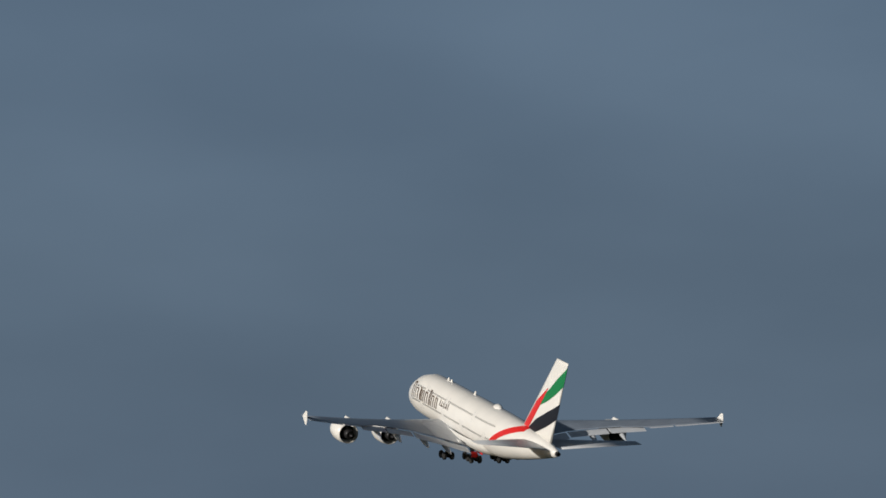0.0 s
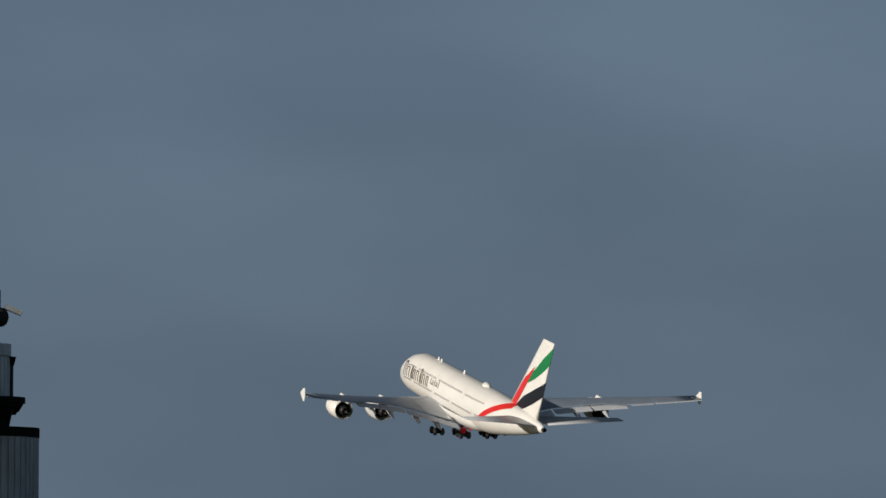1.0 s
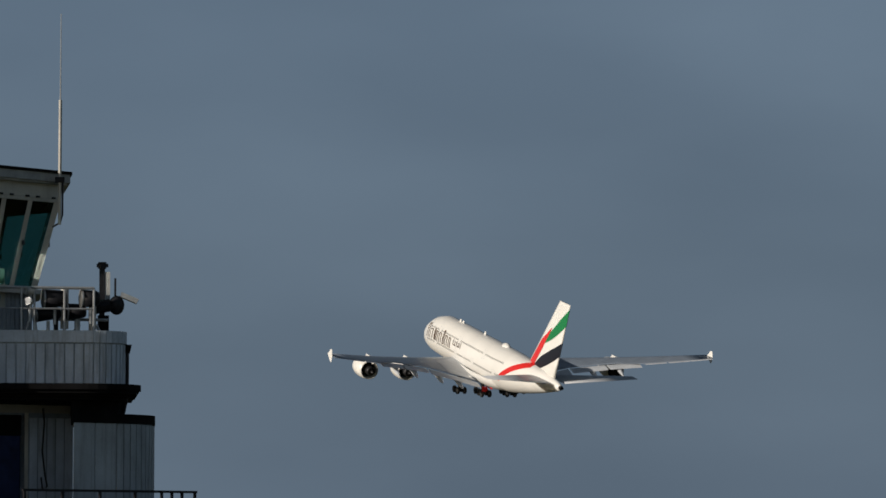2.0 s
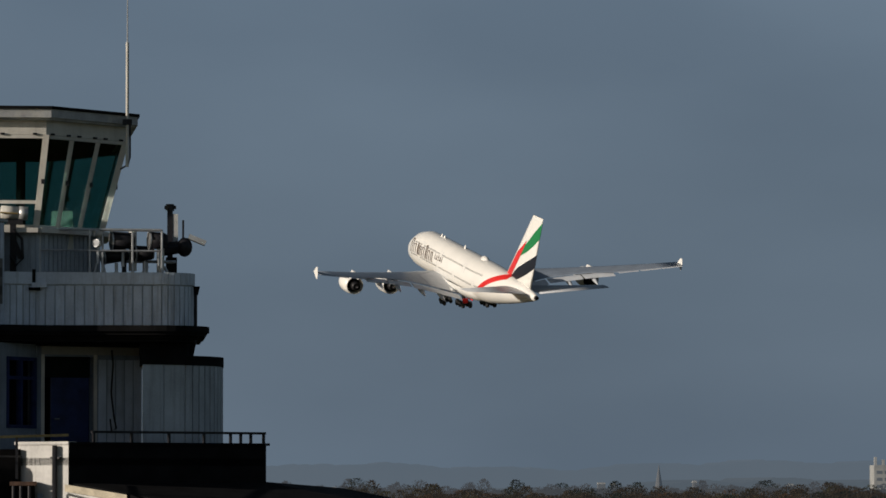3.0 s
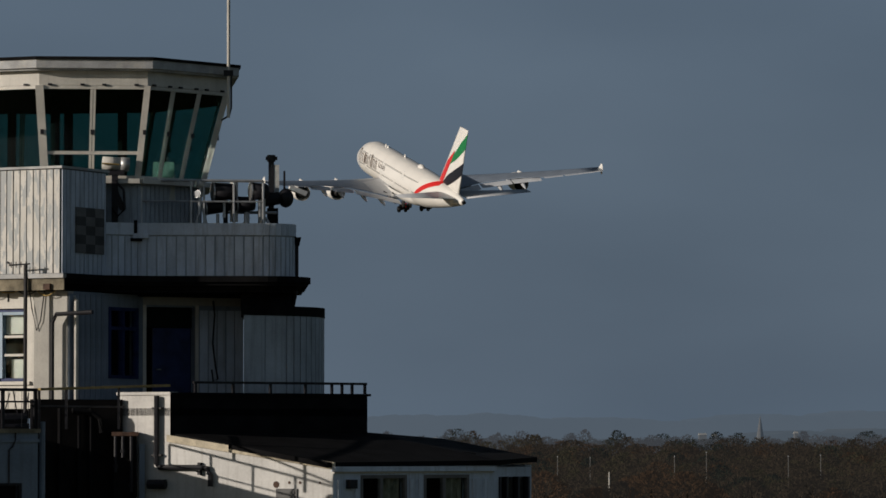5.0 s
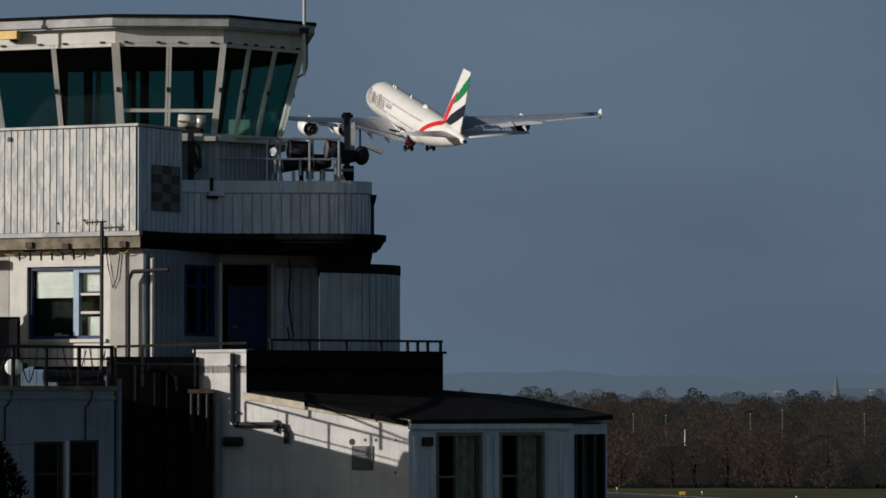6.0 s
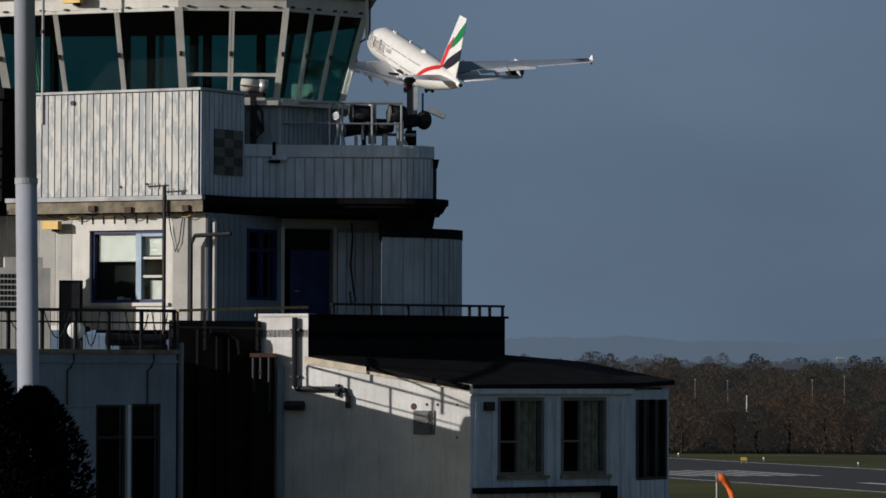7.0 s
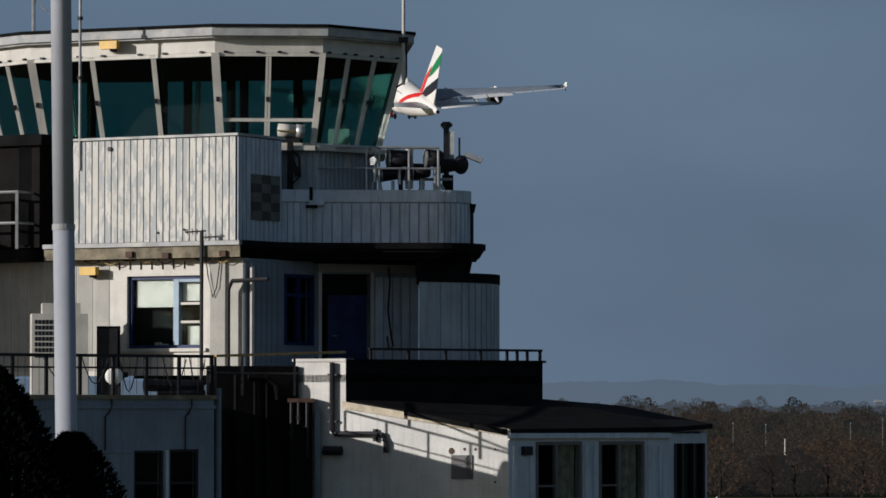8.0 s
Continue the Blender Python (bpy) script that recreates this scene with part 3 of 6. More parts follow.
        # fairings of the flap tracks
        for y, ln in ((8.2, 6.4), (12.6, 6.0), (18.6, 5.4), (23.2, 4.8)):
            bm = bmesh.new()
            te = wing_te(y)
            z = wing_z(y) - 0.9 * math.sin(radians(max(0.0, 6.5 * (1 - (y - 2.6) / 19)))) * (te - wing_le(y))
            body_of_turn(bm, [(NOSE - te + ln * 0.55, 0.05, y * side, z - 0.3), (NOSE - te + ln * 0.35, 0.42, y * side, z - 0.65), (NOSE - te, 0.5, y * side, z - 1.05), (NOSE - te - ln * 0.25, 0.3, y * side, z - 1.5), (NOSE - te - ln * 0.4, 0.03, y * side, z - 1.75)], 10)
            part("flap_fairing", bm, "flap", plane, "", True)
        # tip fence, above and below the tip
        bm = bmesh.new()
        y = 39.1
        le, zz = wing_le(y), wing_z(y)
        secs = [((NOSE - le - 2.4, y * side, zz - 1.15), 0.7, 0.05, V(0, 1, 0), 0), ((NOSE - le - 0.7, y * side, zz), 2.7, 0.12, V(0, 1, 0), 0), ((NOSE - le - 2.3, y * side, zz + 1.2), 0.8, 0.05, V(0, 1, 0), 0)]
        foil(bm, secs, 6)
        part("wing_fence", bm, "skin", plane, "white wing-tip fence")
        # tailplane
        bm = bmesh.new()
        foil(bm, [((NOSE - 59.5, 1.4 * side, 1.9), 11.2, 0.75, up, -2), ((NOSE - 64.6, 8 * side, 2.75), 7.4, 0.5, up, -2), ((NOSE - 69.6, 15.1 * side, 3.6), 3.8, 0.26, up, -2)], 8)
        part("tailplane", bm, "flap", plane, "pale grey horizontal tailplane", True)
        # engines
        for y, le_s in ((14.9, 26.0), (25.7, 34.4)):
            z = wing_z(y) - 3.1
            x0 = NOSE - le_s + 1.2
            bm = bmesh.new()
            body_of_turn(bm, [(x0 + 0.9, 1.50, y * side, z), (x0 + 1.25, 1.65, y * side, z), (x0 + 0.9, 1.85, y * side, z), (x0 - 0.4, 2.05, y * side, z), (x0 - 2.2, 2.02, y * side, z - 0.03), (x0 - 4.0, 1.78, y * side, z - 0.08), (x0 - 4.02, 1.65, y * side, z - 0.08), (x0 - 2.5, 1.59, y * side, z - 0.04), (x0 + 0.9, 1.50, y * side, z)], 28)
            nac = part("engine", bm, "skin", plane, "white engine cowling", True)
            bm = bmesh.new()
            body_of_turn(bm, [(x0 - 1.2, 0.05, y * side, z), (x0 - 1.3, 1.44, y * side, z), (x0 - 2.4, 1.44, y * side, z - 0.04)], 24)
            part("fan", bm, "engine_dark", nac)
            bm = bmesh.new()
            body_of_turn(bm, [(x0 - 2.0, 1.05, y * side, z - 0.04), (x0 - 4.6, 0.86, y * side, z - 0.1), (x0 - 5.3, 0.70, y * side, z - 0.12), (x0 - 5.0, 0.55, y * side, z - 0.12), (x0 - 6.1, 0.05, y * side, z - 0.13)], 20)
            part("core_exhaust", bm, "engine_dark", nac, "", True)
            bm = bmesh.new()
            foil(bm, [((x0 - 0.2, y * side, z + 1.5), 5.6, 0.55, V(0, 1, 0), 0), ((x0 - 1.6, y * side, z + 2.75), 7.2, 0.55, V(0, 1, 0), 0)], 6)
            part("pylon", bm, "skin", nac)

    # fin and rudder, with its livery
    def fin_le(z):
        return 54.8 + (z - 3.0) * 0.94

    def fin_te(z):
        return 69.3 + (z - 3.0) * 0.33

    def fin_half(z, s):
        c = fin_te(z) - fin_le(z)
        u = min(1.0, max(0.0, (s - fin_le(z)) / c))
        return 2.6 * 0.095 * c * (0.2969 * math.sqrt(u) - 0.126 * u - 0.3516 * u * u + 0.2843 * u ** 3 - 0.1036 * u ** 4) * 1.9 * 0.5

    bm = bmesh.new()
    foil(bm, [((NOSE - fin_le(z), 0, z), fin_te(z) - fin_le(z), 0.095 * (fin_te(z) - fin_le(z)), V(0, 1, 0), 0) for z in (2.2, 6, 10, 14, 17.3, 17.9)], 12)
    part("fin", bm, "skin", plane, "white tail fin", True)

    # heights are shares of the fin; k runs aft along each band
    def level(h):
        return 3.0 + 15.0 * h

    def edge_at(pts, k):
        for (k0, v0), (k1, v1) in zip(pts, pts[1:]):
            if k <= k1:
                return v0 + (v1 - v0) * (k - k0) / (k1 - k0)
        return pts[-1][1]

    def band(name, material, low, high, k0, label, lift=0.04):
        """A livery band over the fin between two edges, each (share of the chord, share of the height)."""
        for side in (1, -1):
            bm = bmesh.new()
            rows = []
            for i in range(19):
                k = k0 + (1.0 - k0) * i / 18
                row = []
                for j in range(6):
                    h = edge_at(low, k) + (edge_at(high, k) - edge_at(low, k)) * j / 5
                    z = level(h)
                    s = fin_le(z) + k * (fin_te(z) - fin_le(z)) + (0.02 if i == 18 else 0)
                    row.append(bm.verts.new((NOSE - s, side * (fin_half(z, s) + lift), z)))
                rows.append(row)
            for a, b in zip(rows, rows[1:]):
                for j in range(5):
                    bm.faces.new((a[j], a[j + 1], b[j + 1], b[j]))
            part(name, bm, material, plane, label)

    band("green_band", "green", ((0.30, 0.38), (0.5, 0.46), (0.7, 0.56), (1.0, 0.71)), ((0.30, 0.52), (0.38, 0.59), (0.59, 0.76), (0.8, 0.86), (1.0, 0.94)), 0.30, "green livery band")
    band("black_band", "black", ((0.2, -0.05), (0.52, 0.06), (0.75, 0.17), (1.0, 0.30)), ((0.2, -0.02), (0.26, 0.09), (0.35, 0.20), (0.63, 0.34), (1.0, 0.49)), 0.2, "black livery band")
    for side in (1, -1):
        bm = bmesh.new()
        rows = []
        for i in range(21):
            k = i / 20
            z = level(-0.08 + 0.69 * k)
            c = fin_te(z) - fin_le(z)
            a = fin_le(z) + (0.05 + 0.06 * k + 0.20 * max(0.0, k - 0.72) / 0.28) * c
            b = fin_le(z) + (0.21 + 0.13 * k) * c
            rows.append([bm.verts.new((NOSE - (a + (b - a) * j / 3), side * (fin_half(z, a + (b - a) * j / 3) + 0.05), z)) for j in range(4)])
        for p, q in zip(rows, rows[1:]):
            for j in range(3):
                bm.faces.new((p[j], p[j + 1], q[j + 1], q[j]))
        part("red_band", bm, "red", plane, "red livery band")
        bm = bmesh.new()
        hull_strip(bm, 48.0, 59.8, lambda k: math.degrees(math.asin(min(0.985, -0.46 + 1.24 * k ** 0.9))), lambda k: math.degrees(math.asin(min(0.995, -0.24 + 1.42 * k ** 0.85))), 0.035, side, 30)
        part("red_swoosh", bm, "red", plane, "red band sweeping down to the belly")

    # undercarriage, still down at first
    GEAR.append((build_wheel_set(plane, "wing_gear", NOSE - 35.5, 6.3, -3.0, (0.85, -0.85), 0.72, 2.9), 6.3))
    GEAR.append((build_wheel_set(plane, "wing_gear", NOSE - 35.5, -6.3, -3.0, (0.85, -0.85), 0.72, 2.9), -6.3))
    GEAR.append((build_wheel_set(plane, "body_gear", NOSE - 38.8, 2.65, -4.0, (1.7, 0.0, -1.7), 0.78, 1.7), 2.65))
    GEAR.append((build_wheel_set(plane, "body_gear", NOSE - 38.8, -2.65, -4.0, (1.7, 0.0, -1.7), 0.78, 1.7), -2.65))
    bm = bmesh.new()
    box(bm, NOSE - 41.1, NOSE - 41.0, 2.6, 3.7, -5.2, -4.2)
    part("gear_bay_panel", bm, "red", plane, "red-painted undercarriage bay panel")
    for side in (1, -1):
        bm = bmesh.new()
        box(bm, NOSE - 40.5, NOSE - 37.0, side * 1.35 - 0.05, side * 1.35 + 0.05, -4.9, -3.9)
        part("gear_door", bm, "red", plane, "red-lined undercarriage door")
        bm = bmesh.new()
        box(bm, NOSE - 37.2, NOSE - 34.0, side * 4.6 - 0.05, side * 4.6 + 0.05, -4.6, -3.0)
        part("gear_door", bm, "skin", plane)
    return plane


# ---- the old control tower ----
# building axes: E1 runs along the sunlit front, E2 along the shaded flank
E1 = (math.cos(radians(-30)), math.sin(radians(-30)))
E2 = (math.cos(radians(60)), math.sin(radians(60)))
CORNER = (-4.23, 90.0)


def at(a, b):
    return (CORNER[0] + a * E1[0] + b * E2[0], CORNER[1] + a * E1[1] + b * E2[1])


def offset(pts, d):
    """A closed plan (counter-clockwise) grown outward by d."""
    out = []
    n = len(pts)
    for i in range(n):
        p, q, r = Vector(pts[i - 1]), Vector(pts[i]), Vector(pts[(i + 1) % n])
        e, f = (q - p).normalized(), (r - q).normalized()
        n1, n2 = Vector((e.y, -e.x)), Vector((f.y, -f.x))
        b = (n1 + n2)
        out.append(tuple(q + b * (d / max(0.3, 1 + n1.dot(n2)))))
    return out


# the roof's edge, counter-clockwise from the far end of the sunlit front
ROOF = [(-9.0, 93.62), (-4.84, 91.70), (-2.39, 91.83), (-0.58, 93.71), (-0.75, 96.6), (-2.4, 98.8), (-8.6, 99.8), (-11.0, 96.0)]
CAB = offset(ROOF, -0.31)
SILL, HEAD, LEAN = 17.75, 19.68, 0.50
DECK = 16.72


def build_tower():
    tower = thing("control_tower", "old white timber-clad control tower with peeling paint and green glass", "control tower")
    # roof of the cab
    bm = bmesh.new()
    prism(bm, offset(CAB, 0.31), 20.20, 20.26)
    part("cab_roof", bm, "bitumen", tower, "dark flat felt roof")
    for i in range(8):
        o = offset(CAB, 0.27)
        p, q = o[i], o[(i + 1) % 8]
        bm = wall_bm(dist(p, q), 20.02, 20.20, 0.08)
        ob = part("fascia", bm, "grey_paint", tower, "peeling fascia board")
        ob.matrix_world = rotate_to(p, q)
    bm = bmesh.new()
    prism(bm, offset(CAB, 0.2), 19.98, 20.03)
    part("soffit", bm, "grey_paint", tower)
    inner = offset(CAB, -LEAN)
    # head band
    for i in range(8):
        p, q = offset(CAB, 0.02)[i], offset(CAB, 0.02)[(i + 1) % 8]
        ob = part("head_band", wall_bm(dist(p, q), HEAD, 19.98, 0.12), "white_paint", tower)
        ob.matrix_world = rotate_to(p, q)
    # leaning windows
    bays = (3, 2, 3, 2, 3, 2, 1, 3)
    for i in range(8):
        j = (i + 1) % 8
        T0, T1 = V(*CAB[i], HEAD), V(*CAB[j], HEAD)
        B0, B1 = V(*inner[i], SILL), V(*inner[j], SILL)
        n = bays[i]
        d = (T1 - T0).normalized()
        nrm = V(d.y, -d.x, 0)
        bm = bmesh.new()
        bar(bm, T0 + nrm * 0.02, B0 + nrm * 0.02, 0.17 if i < 2 else 0.12, 0.10)
        part("corner_post", bm, "white_paint", tower)
        for k in range(n):
            u0, u1 = k / n, (k + 1) / n
            a, b, c, e = T0.lerp(T1, u0), T0.lerp(T1, u1), B0.lerp(B1, u0), B0.lerp(B1, u1)
            win_frame = bmesh.new()
            for m, (p, q) in enumerate(((a, c), (b, e), (a, b), (c, e))):
                s = {0: d * 0.031, 1: -d * 0.031, 2: V(0, 0, -0.04), 3: V(0, 0, 0.035)}[m]
                bar(win_frame, p + s, q + s, 0.05, 0.07)
            if i == 1:
                p, q = a.lerp(c, 0.72), b.lerp(e, 0.72)
                bar(win_frame, p, q, 0.07, 0.07)
            fr = part("cab_window", win_frame, "white_paint", tower, "white painted leaning window frame")
            bm = bmesh.new()
            back = -nrm * 0.02
            hexa(bm, [c + back - nrm * 0.012, e + back - nrm * 0.012, e + back, c + back, a + back - nrm * 0.012, b + back - nrm * 0.012, b + back, a + back])
            pane = part("pane", bm, "green_glass", fr, "green tinted pane")
            pane.visible_shadow = False
            for z in (0.5,):
                p = a.lerp(c, z) + nrm * 0.07
                bm = bmesh.new()
                bar(bm, p - V(0, 0, 0.05), p + V(0, 0, 0.05), 0.07)
                part("window_catch", bm, "black_metal", fr)
            for w in (0.2, 0.8):
                p = a.lerp(b, w) + nrm * 0.05 + V(0, 0, 0.015)
                bm = bmesh.new()
                bar(bm, p - d * 0.045, p + d * 0.045, 0.04)
                part("window_hinge", bm, "black_metal", fr)
    # base of the cab, floor and desk inside
    base = offset(CAB, -LEAN - 0.02)
    for i in range(8):
        p, q = base[i], base[(i + 1) % 8]
        ob = part("cab_base", wall_bm(dist(p, q), 15.6, SILL, 0.15), "shade_paint", tower)
        ob.matrix_world = rotate_to(p, q)
        boards(tower, p, q, DECK, SILL - 0.12, 0.13, "shade_paint")
        bm = bmesh.new()
        a, b = offset(CAB, -LEAN + 0.12)[i], offset(CAB, -LEAN + 0.12)[(i + 1) % 8]
        bar(bm, (*a, SILL - 0.05), (*b, SILL - 0.05), 0.24, 0.10)
        part("sill", bm, "white_paint", tower)
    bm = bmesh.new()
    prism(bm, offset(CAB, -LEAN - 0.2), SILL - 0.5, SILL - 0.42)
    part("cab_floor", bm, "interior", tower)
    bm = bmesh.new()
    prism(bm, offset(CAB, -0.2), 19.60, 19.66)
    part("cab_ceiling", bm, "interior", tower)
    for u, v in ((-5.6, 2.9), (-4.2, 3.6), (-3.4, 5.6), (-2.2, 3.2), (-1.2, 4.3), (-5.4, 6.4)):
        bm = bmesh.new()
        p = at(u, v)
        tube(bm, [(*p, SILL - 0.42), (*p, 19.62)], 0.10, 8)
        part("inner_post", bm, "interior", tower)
    bm = bmesh.new()
    p = (-2.22, 93.55)
    hexa(bm, [(p[0] - .25, p[1] - .25, SILL - .4), (p[0] + .25, p[1] - .25, SILL - .4), (p[0] + .25, p[1] + .2, SILL - .4), (p[0] - .25, p[1] + .2, SILL - .4), (p[0] - .22, p[1] - .1, SILL + .42), (p[0] + .22, p[1] - .1, SILL + .42), (p[0] + .22, p[1] + .2, SILL + .42), (p[0] - .22, p[1] + .2, SILL + .42)])
    part("desk_screen", bm, "blind", tower)

    # the boarded stair cabin before the cab
    a0, a1, b1 = at(-4.05, 0.0), at(0.0, 0.0), at(0.0, 1.7)
    a3 = at(-4.05, 1.7)
    bm = bmesh.new()
    prism(bm, [a0, a1, b1, a3], 15.62, 17.81)
    cabin = part("stair_cabin", bm, "chequer_dark", tower, "white boarded cabin with flaking paint")
    bm = bmesh.new()
    prism(bm, offset([a0, a1, b1, a3], 0.07), 17.81, 17.86)
    part("cabin_roof", bm, "grey_paint", cabin, "thin weathered felt roof edge")
    boards(cabin, a0, a1, 15.66, 17.79, 0.165, "peeling", proud=0.03)
    boards(cabin, a1, b1, 15.66, 17.79, 0.165, "pale_front", proud=0.03)
    for p, z in ((at(-3.1, -0.035), 17.62), (at(-1.9, -0.035), 15.85), (at(-1.25, -0.035), 15.9)):
        bm = bmesh.new()
        tube(bm, [(p[0], p[1], z), (p[0] - 0.02, p[1] - 0.03, z)], 0.05 if z > 17 else 0.025, 10)
        part("vent_hole", bm, "black_metal", cabin)
    # chequered board on the flank
    w0 = at(0.0, 0.50)
    w1 = at(0.0, 1.55)
    base_m = rotate_to(w0, w1)
    for r in range(5):
        for c in range(3):
            bm = bmesh.new()
            box(bm, c * 0.355, c * 0.355 + 0.355, -0.07, -0.031, 16.10 + r * 0.188, 16.10 + (r + 1) * 0.188)
            ob = part("chequer_square", bm, "chequer_dark" if (r + c) % 2 else "chequer_light", cabin)
            ob.matrix_world = base_m

    # curved gallery parapet
    g = [b1, (-2.72, 91.76), (-1.5, 91.79), (-0.1, 91.80)] + arc(-0.1, 92.45, 0.65, -90, 0, 8)[1:] + [(0.56, 96.0)]
    gallery = thing("gallery", "curved white boarded gallery parapet round the cab, stained", "parapet")
    for i in range(len(g) - 1):
        p, q = g[i], g[i + 1]
        ob = part("parapet_wall", wall_bm(dist(p, q), 15.62, 16.55, 0.12), "shade_paint", gallery)
        ob.matrix_world = rotate_to(p, q)
        boards(gallery, p, q, 15.66, 16.5, 0.2 if i else 0.16, "pale_front", proud=0.02)
        ob = part("coping", wall_bm(dist(p, q) - (0.07 if i == 0 else 0.0), 16.53, 16.78, 0.2), "pale_front", gallery, "smooth pale coping")
        ob.matrix_world = rotate_to(p, q) @ pose(0, -0.045, 0)
    # a bracket and lamp shelf in the break of the coping
    bm = bmesh.new()
    box(bm, -2.79, -2.72, 91.68, 91.86, 16.55, 16.84)
    box(bm, -2.86, -2.62, 91.62, 91.76, 16.40, 16.46)
    box(bm, -2.76, -2.70, 91.69, 91.75, 16.46, 16.55)
    part("coping_bracket", bm, "bitumen", gallery, "dark bracket in the break of the coping")
    bm = bmesh.new()
    box(bm, -2.80, -2.48, 91.66, 91.74, 16.46, 16.56)
    part("lamp_shelf", bm, "pale_front", gallery)
    deck_plan = [at(-3.75, 0.3), at(-0.1, 0.3), at(-0.1, 1.75), (-2.7, 91.95), (-0.15, 91.97), (0.3, 92.3), (0.4, 96.0), at(-7, 7), at(-8, 2)]
    bm = bmesh.new()
    prism(bm, deck_plan, 15.55, 15.75)
    part("deck", bm, "bitumen", gallery)
    # canopy ledge with a rounded end
    led = [at(-4.6, -0.25), at(0.25, -0.25), at(0.35, 1.1), (-2.5, 91.12), (-0.2, 91.12)] + arc(-0.2, 92.22, 1.10, -90, 15, 10)[1:] + [(0.8, 97.0), at(-8, 8), at(-8.5, 1.5), at(-4.6, 1.5)]
    bm = bmesh.new()
    prism(bm, led, 15.53, 15.655)
    for d, z0, z1 in ((-0.07, 15.46, 15.53), (-0.22, 15.40, 15.46), (-0.33, 15.33, 15.40)):
        step = bmesh.new()
        prism(step, offset(led, d), z0, z1)
        part("ledge_step", step, "bitumen", gallery)
    part("ledge", bm, "bitumen", gallery, "black weathered projecting ledge")
    bm = bmesh.new()
    p, q = at(-4.6, -0.28), at(0.28, -0.28)
    bar(bm, (*p, 15.6), (*q, 15.6), 0.12, 0.09)
    part("gutter", bm, "grey_paint", gallery)
    bm = bmesh.new()
    bar(bm, (*at(-4.6, -0.262), 15.43), (*at(0.26, -0.262), 15.43), 0.03, 0.24)
    part("ledge_face", bm, "concrete", gallery, "mossy concrete ledge face")

    # storey below
    l0, l1 = at(-6.5, 0.1), at(0.12, 0.1)
    lower = thing("tower_storey", "white panelled storey below the gallery, with a wide window", "building storey")
    W = (3.75, 5.63, 13.46, 14.96)
    ob = part("front_wall", wall_bm(dist(l0, l1), 12.9, 15.3, 0.2, [W]), "white_paint", lower)
    ob.matrix_world = rotate_to(l0, l1)
    boards(lower, l0, l1, 13.0, 15.3, 0.42, "white_boards", skip=((W[0] - 0.25, W[1] + 0.25),), proud=0.012, name="panel")
    base_m = rotate_to(l0, l1)
    window = sub("window_1", "wide blue-framed window with a pale blue mullion and half-drawn blind")
    window.parent = lower
    window.matrix_world = base_m
    # outer frame in a darker blue that stands in for the shaded reveal
    bm = bmesh.new()
    for x in (W[0], W[1] - 0.07):
        box(bm, x, x + 0.07, 0.06, 0.16, W[2], W[3])
    for z in (W[2], W[3] - 0.07):
        box(bm, W[0] + 0.07, W[1] - 0.07, 0.062, 0.158, z, z + 0.07)
    part("window_frame", bm, "blue_paint", window, "blue frame, darkened in its colour for the shaded reveal")
    bm = bmesh.new()
    box(bm, W[0] + 1.13, W[0] + 1.26, 0.02, 0.15, W[2] + 0.07, W[3] - 0.07)
    box(bm, W[0] + 1.26, W[1] - 0.07, 0.03, 0.13, W[3] - 0.13, W[3] - 0.07)
    part("mullion", bm, "blue_frame", window, "pale blue mullion")
    bm = bmesh.new()
    box(bm, W[0] + 0.07, W[1] - 0.07, 0.10, 0.11, W[2] + 0.07, W[3] - 0.07)
    part("pane", bm, "glass", window).visible_shadow = False
    bm = bmesh.new()
    box(bm, W[0] + 0.12, W[0] + 1.12, 0.17, 0.19, W[3] - 0.64, W[3] - 0.06)
    box(bm, W[0] + 1.26, W[1] - 0.1, 0.17, 0.19, W[3] - 0.52, W[3] - 0.06)
    part("blind", bm, "blind", window, "half-drawn cream blind")
    for z in (W[3] - 0.60, W[3] - 0.98):
        bm = bmesh.new()
        box(bm, W[0] + 1.26, W[1] - 0.08, 0.06, 0.095, z, z + 0.05)
        part("glazing_bar", bm, "white_paint", window)
    bm = bmesh.new()
    box(bm, W[0] + 1.36, W[1] - 0.14, 0.22, 0.32, W[2] + 0.05, W[2] + 0.46)
    part("storage_box", bm, "blind", window, "pale box on the inner sill")
    bm = bmesh.new()
    box(bm, W[0] + 0.55, W[0] + 0.68, 0.2, 0.28, W[2] + 0.02, W[2] + 0.13)
    box(bm, W[0] + 0.75, W[0] + 0.84, 0.2, 0.28, W[2] + 0.02, W[2] + 0.10)
    part("sill_clutter", bm, "blind", window)
    bm = bmesh.new()
    box(bm, W[0] - 0.10, W[1] + 0.10, -0.07, 0.06, W[2] - 0.07, W[2])
    box(bm, W[0] - 0.10, W[0], -0.018, 0.0, W[2], W[3] + 0.06)
    box(bm, W[0], W[1] + 0.10, -0.018, 0.0, W[3], W[3] + 0.06)
    part("window_sill", bm, "white_paint", window)
    # near-black sheet added close behind the glass to keep the window dark
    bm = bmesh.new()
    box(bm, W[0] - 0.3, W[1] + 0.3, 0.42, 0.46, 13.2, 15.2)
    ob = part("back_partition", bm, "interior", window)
    # shaded flank with a window and a blue door
    f0, f1 = l1, at(0.12, 2.99)
    ob = part("flank_wall", wall_bm(dist(f0, f1), 12.9, 15.3, 0.2, [(1.55, 2.70, 13.54, 15.02)]), "shade_blue", lower)
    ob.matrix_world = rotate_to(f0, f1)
    boards(lower, f0, f1, 13.0, 15.25, 0.2, "shade_blue", skip=((1.48, 2.78),))
    fm = rotate_to(f0, f1)
    fw = sub("window_2", "narrow dark window in the shaded flank")
    fw.parent = lower
    fw.matrix_world = fm
    bm = bmesh.new()
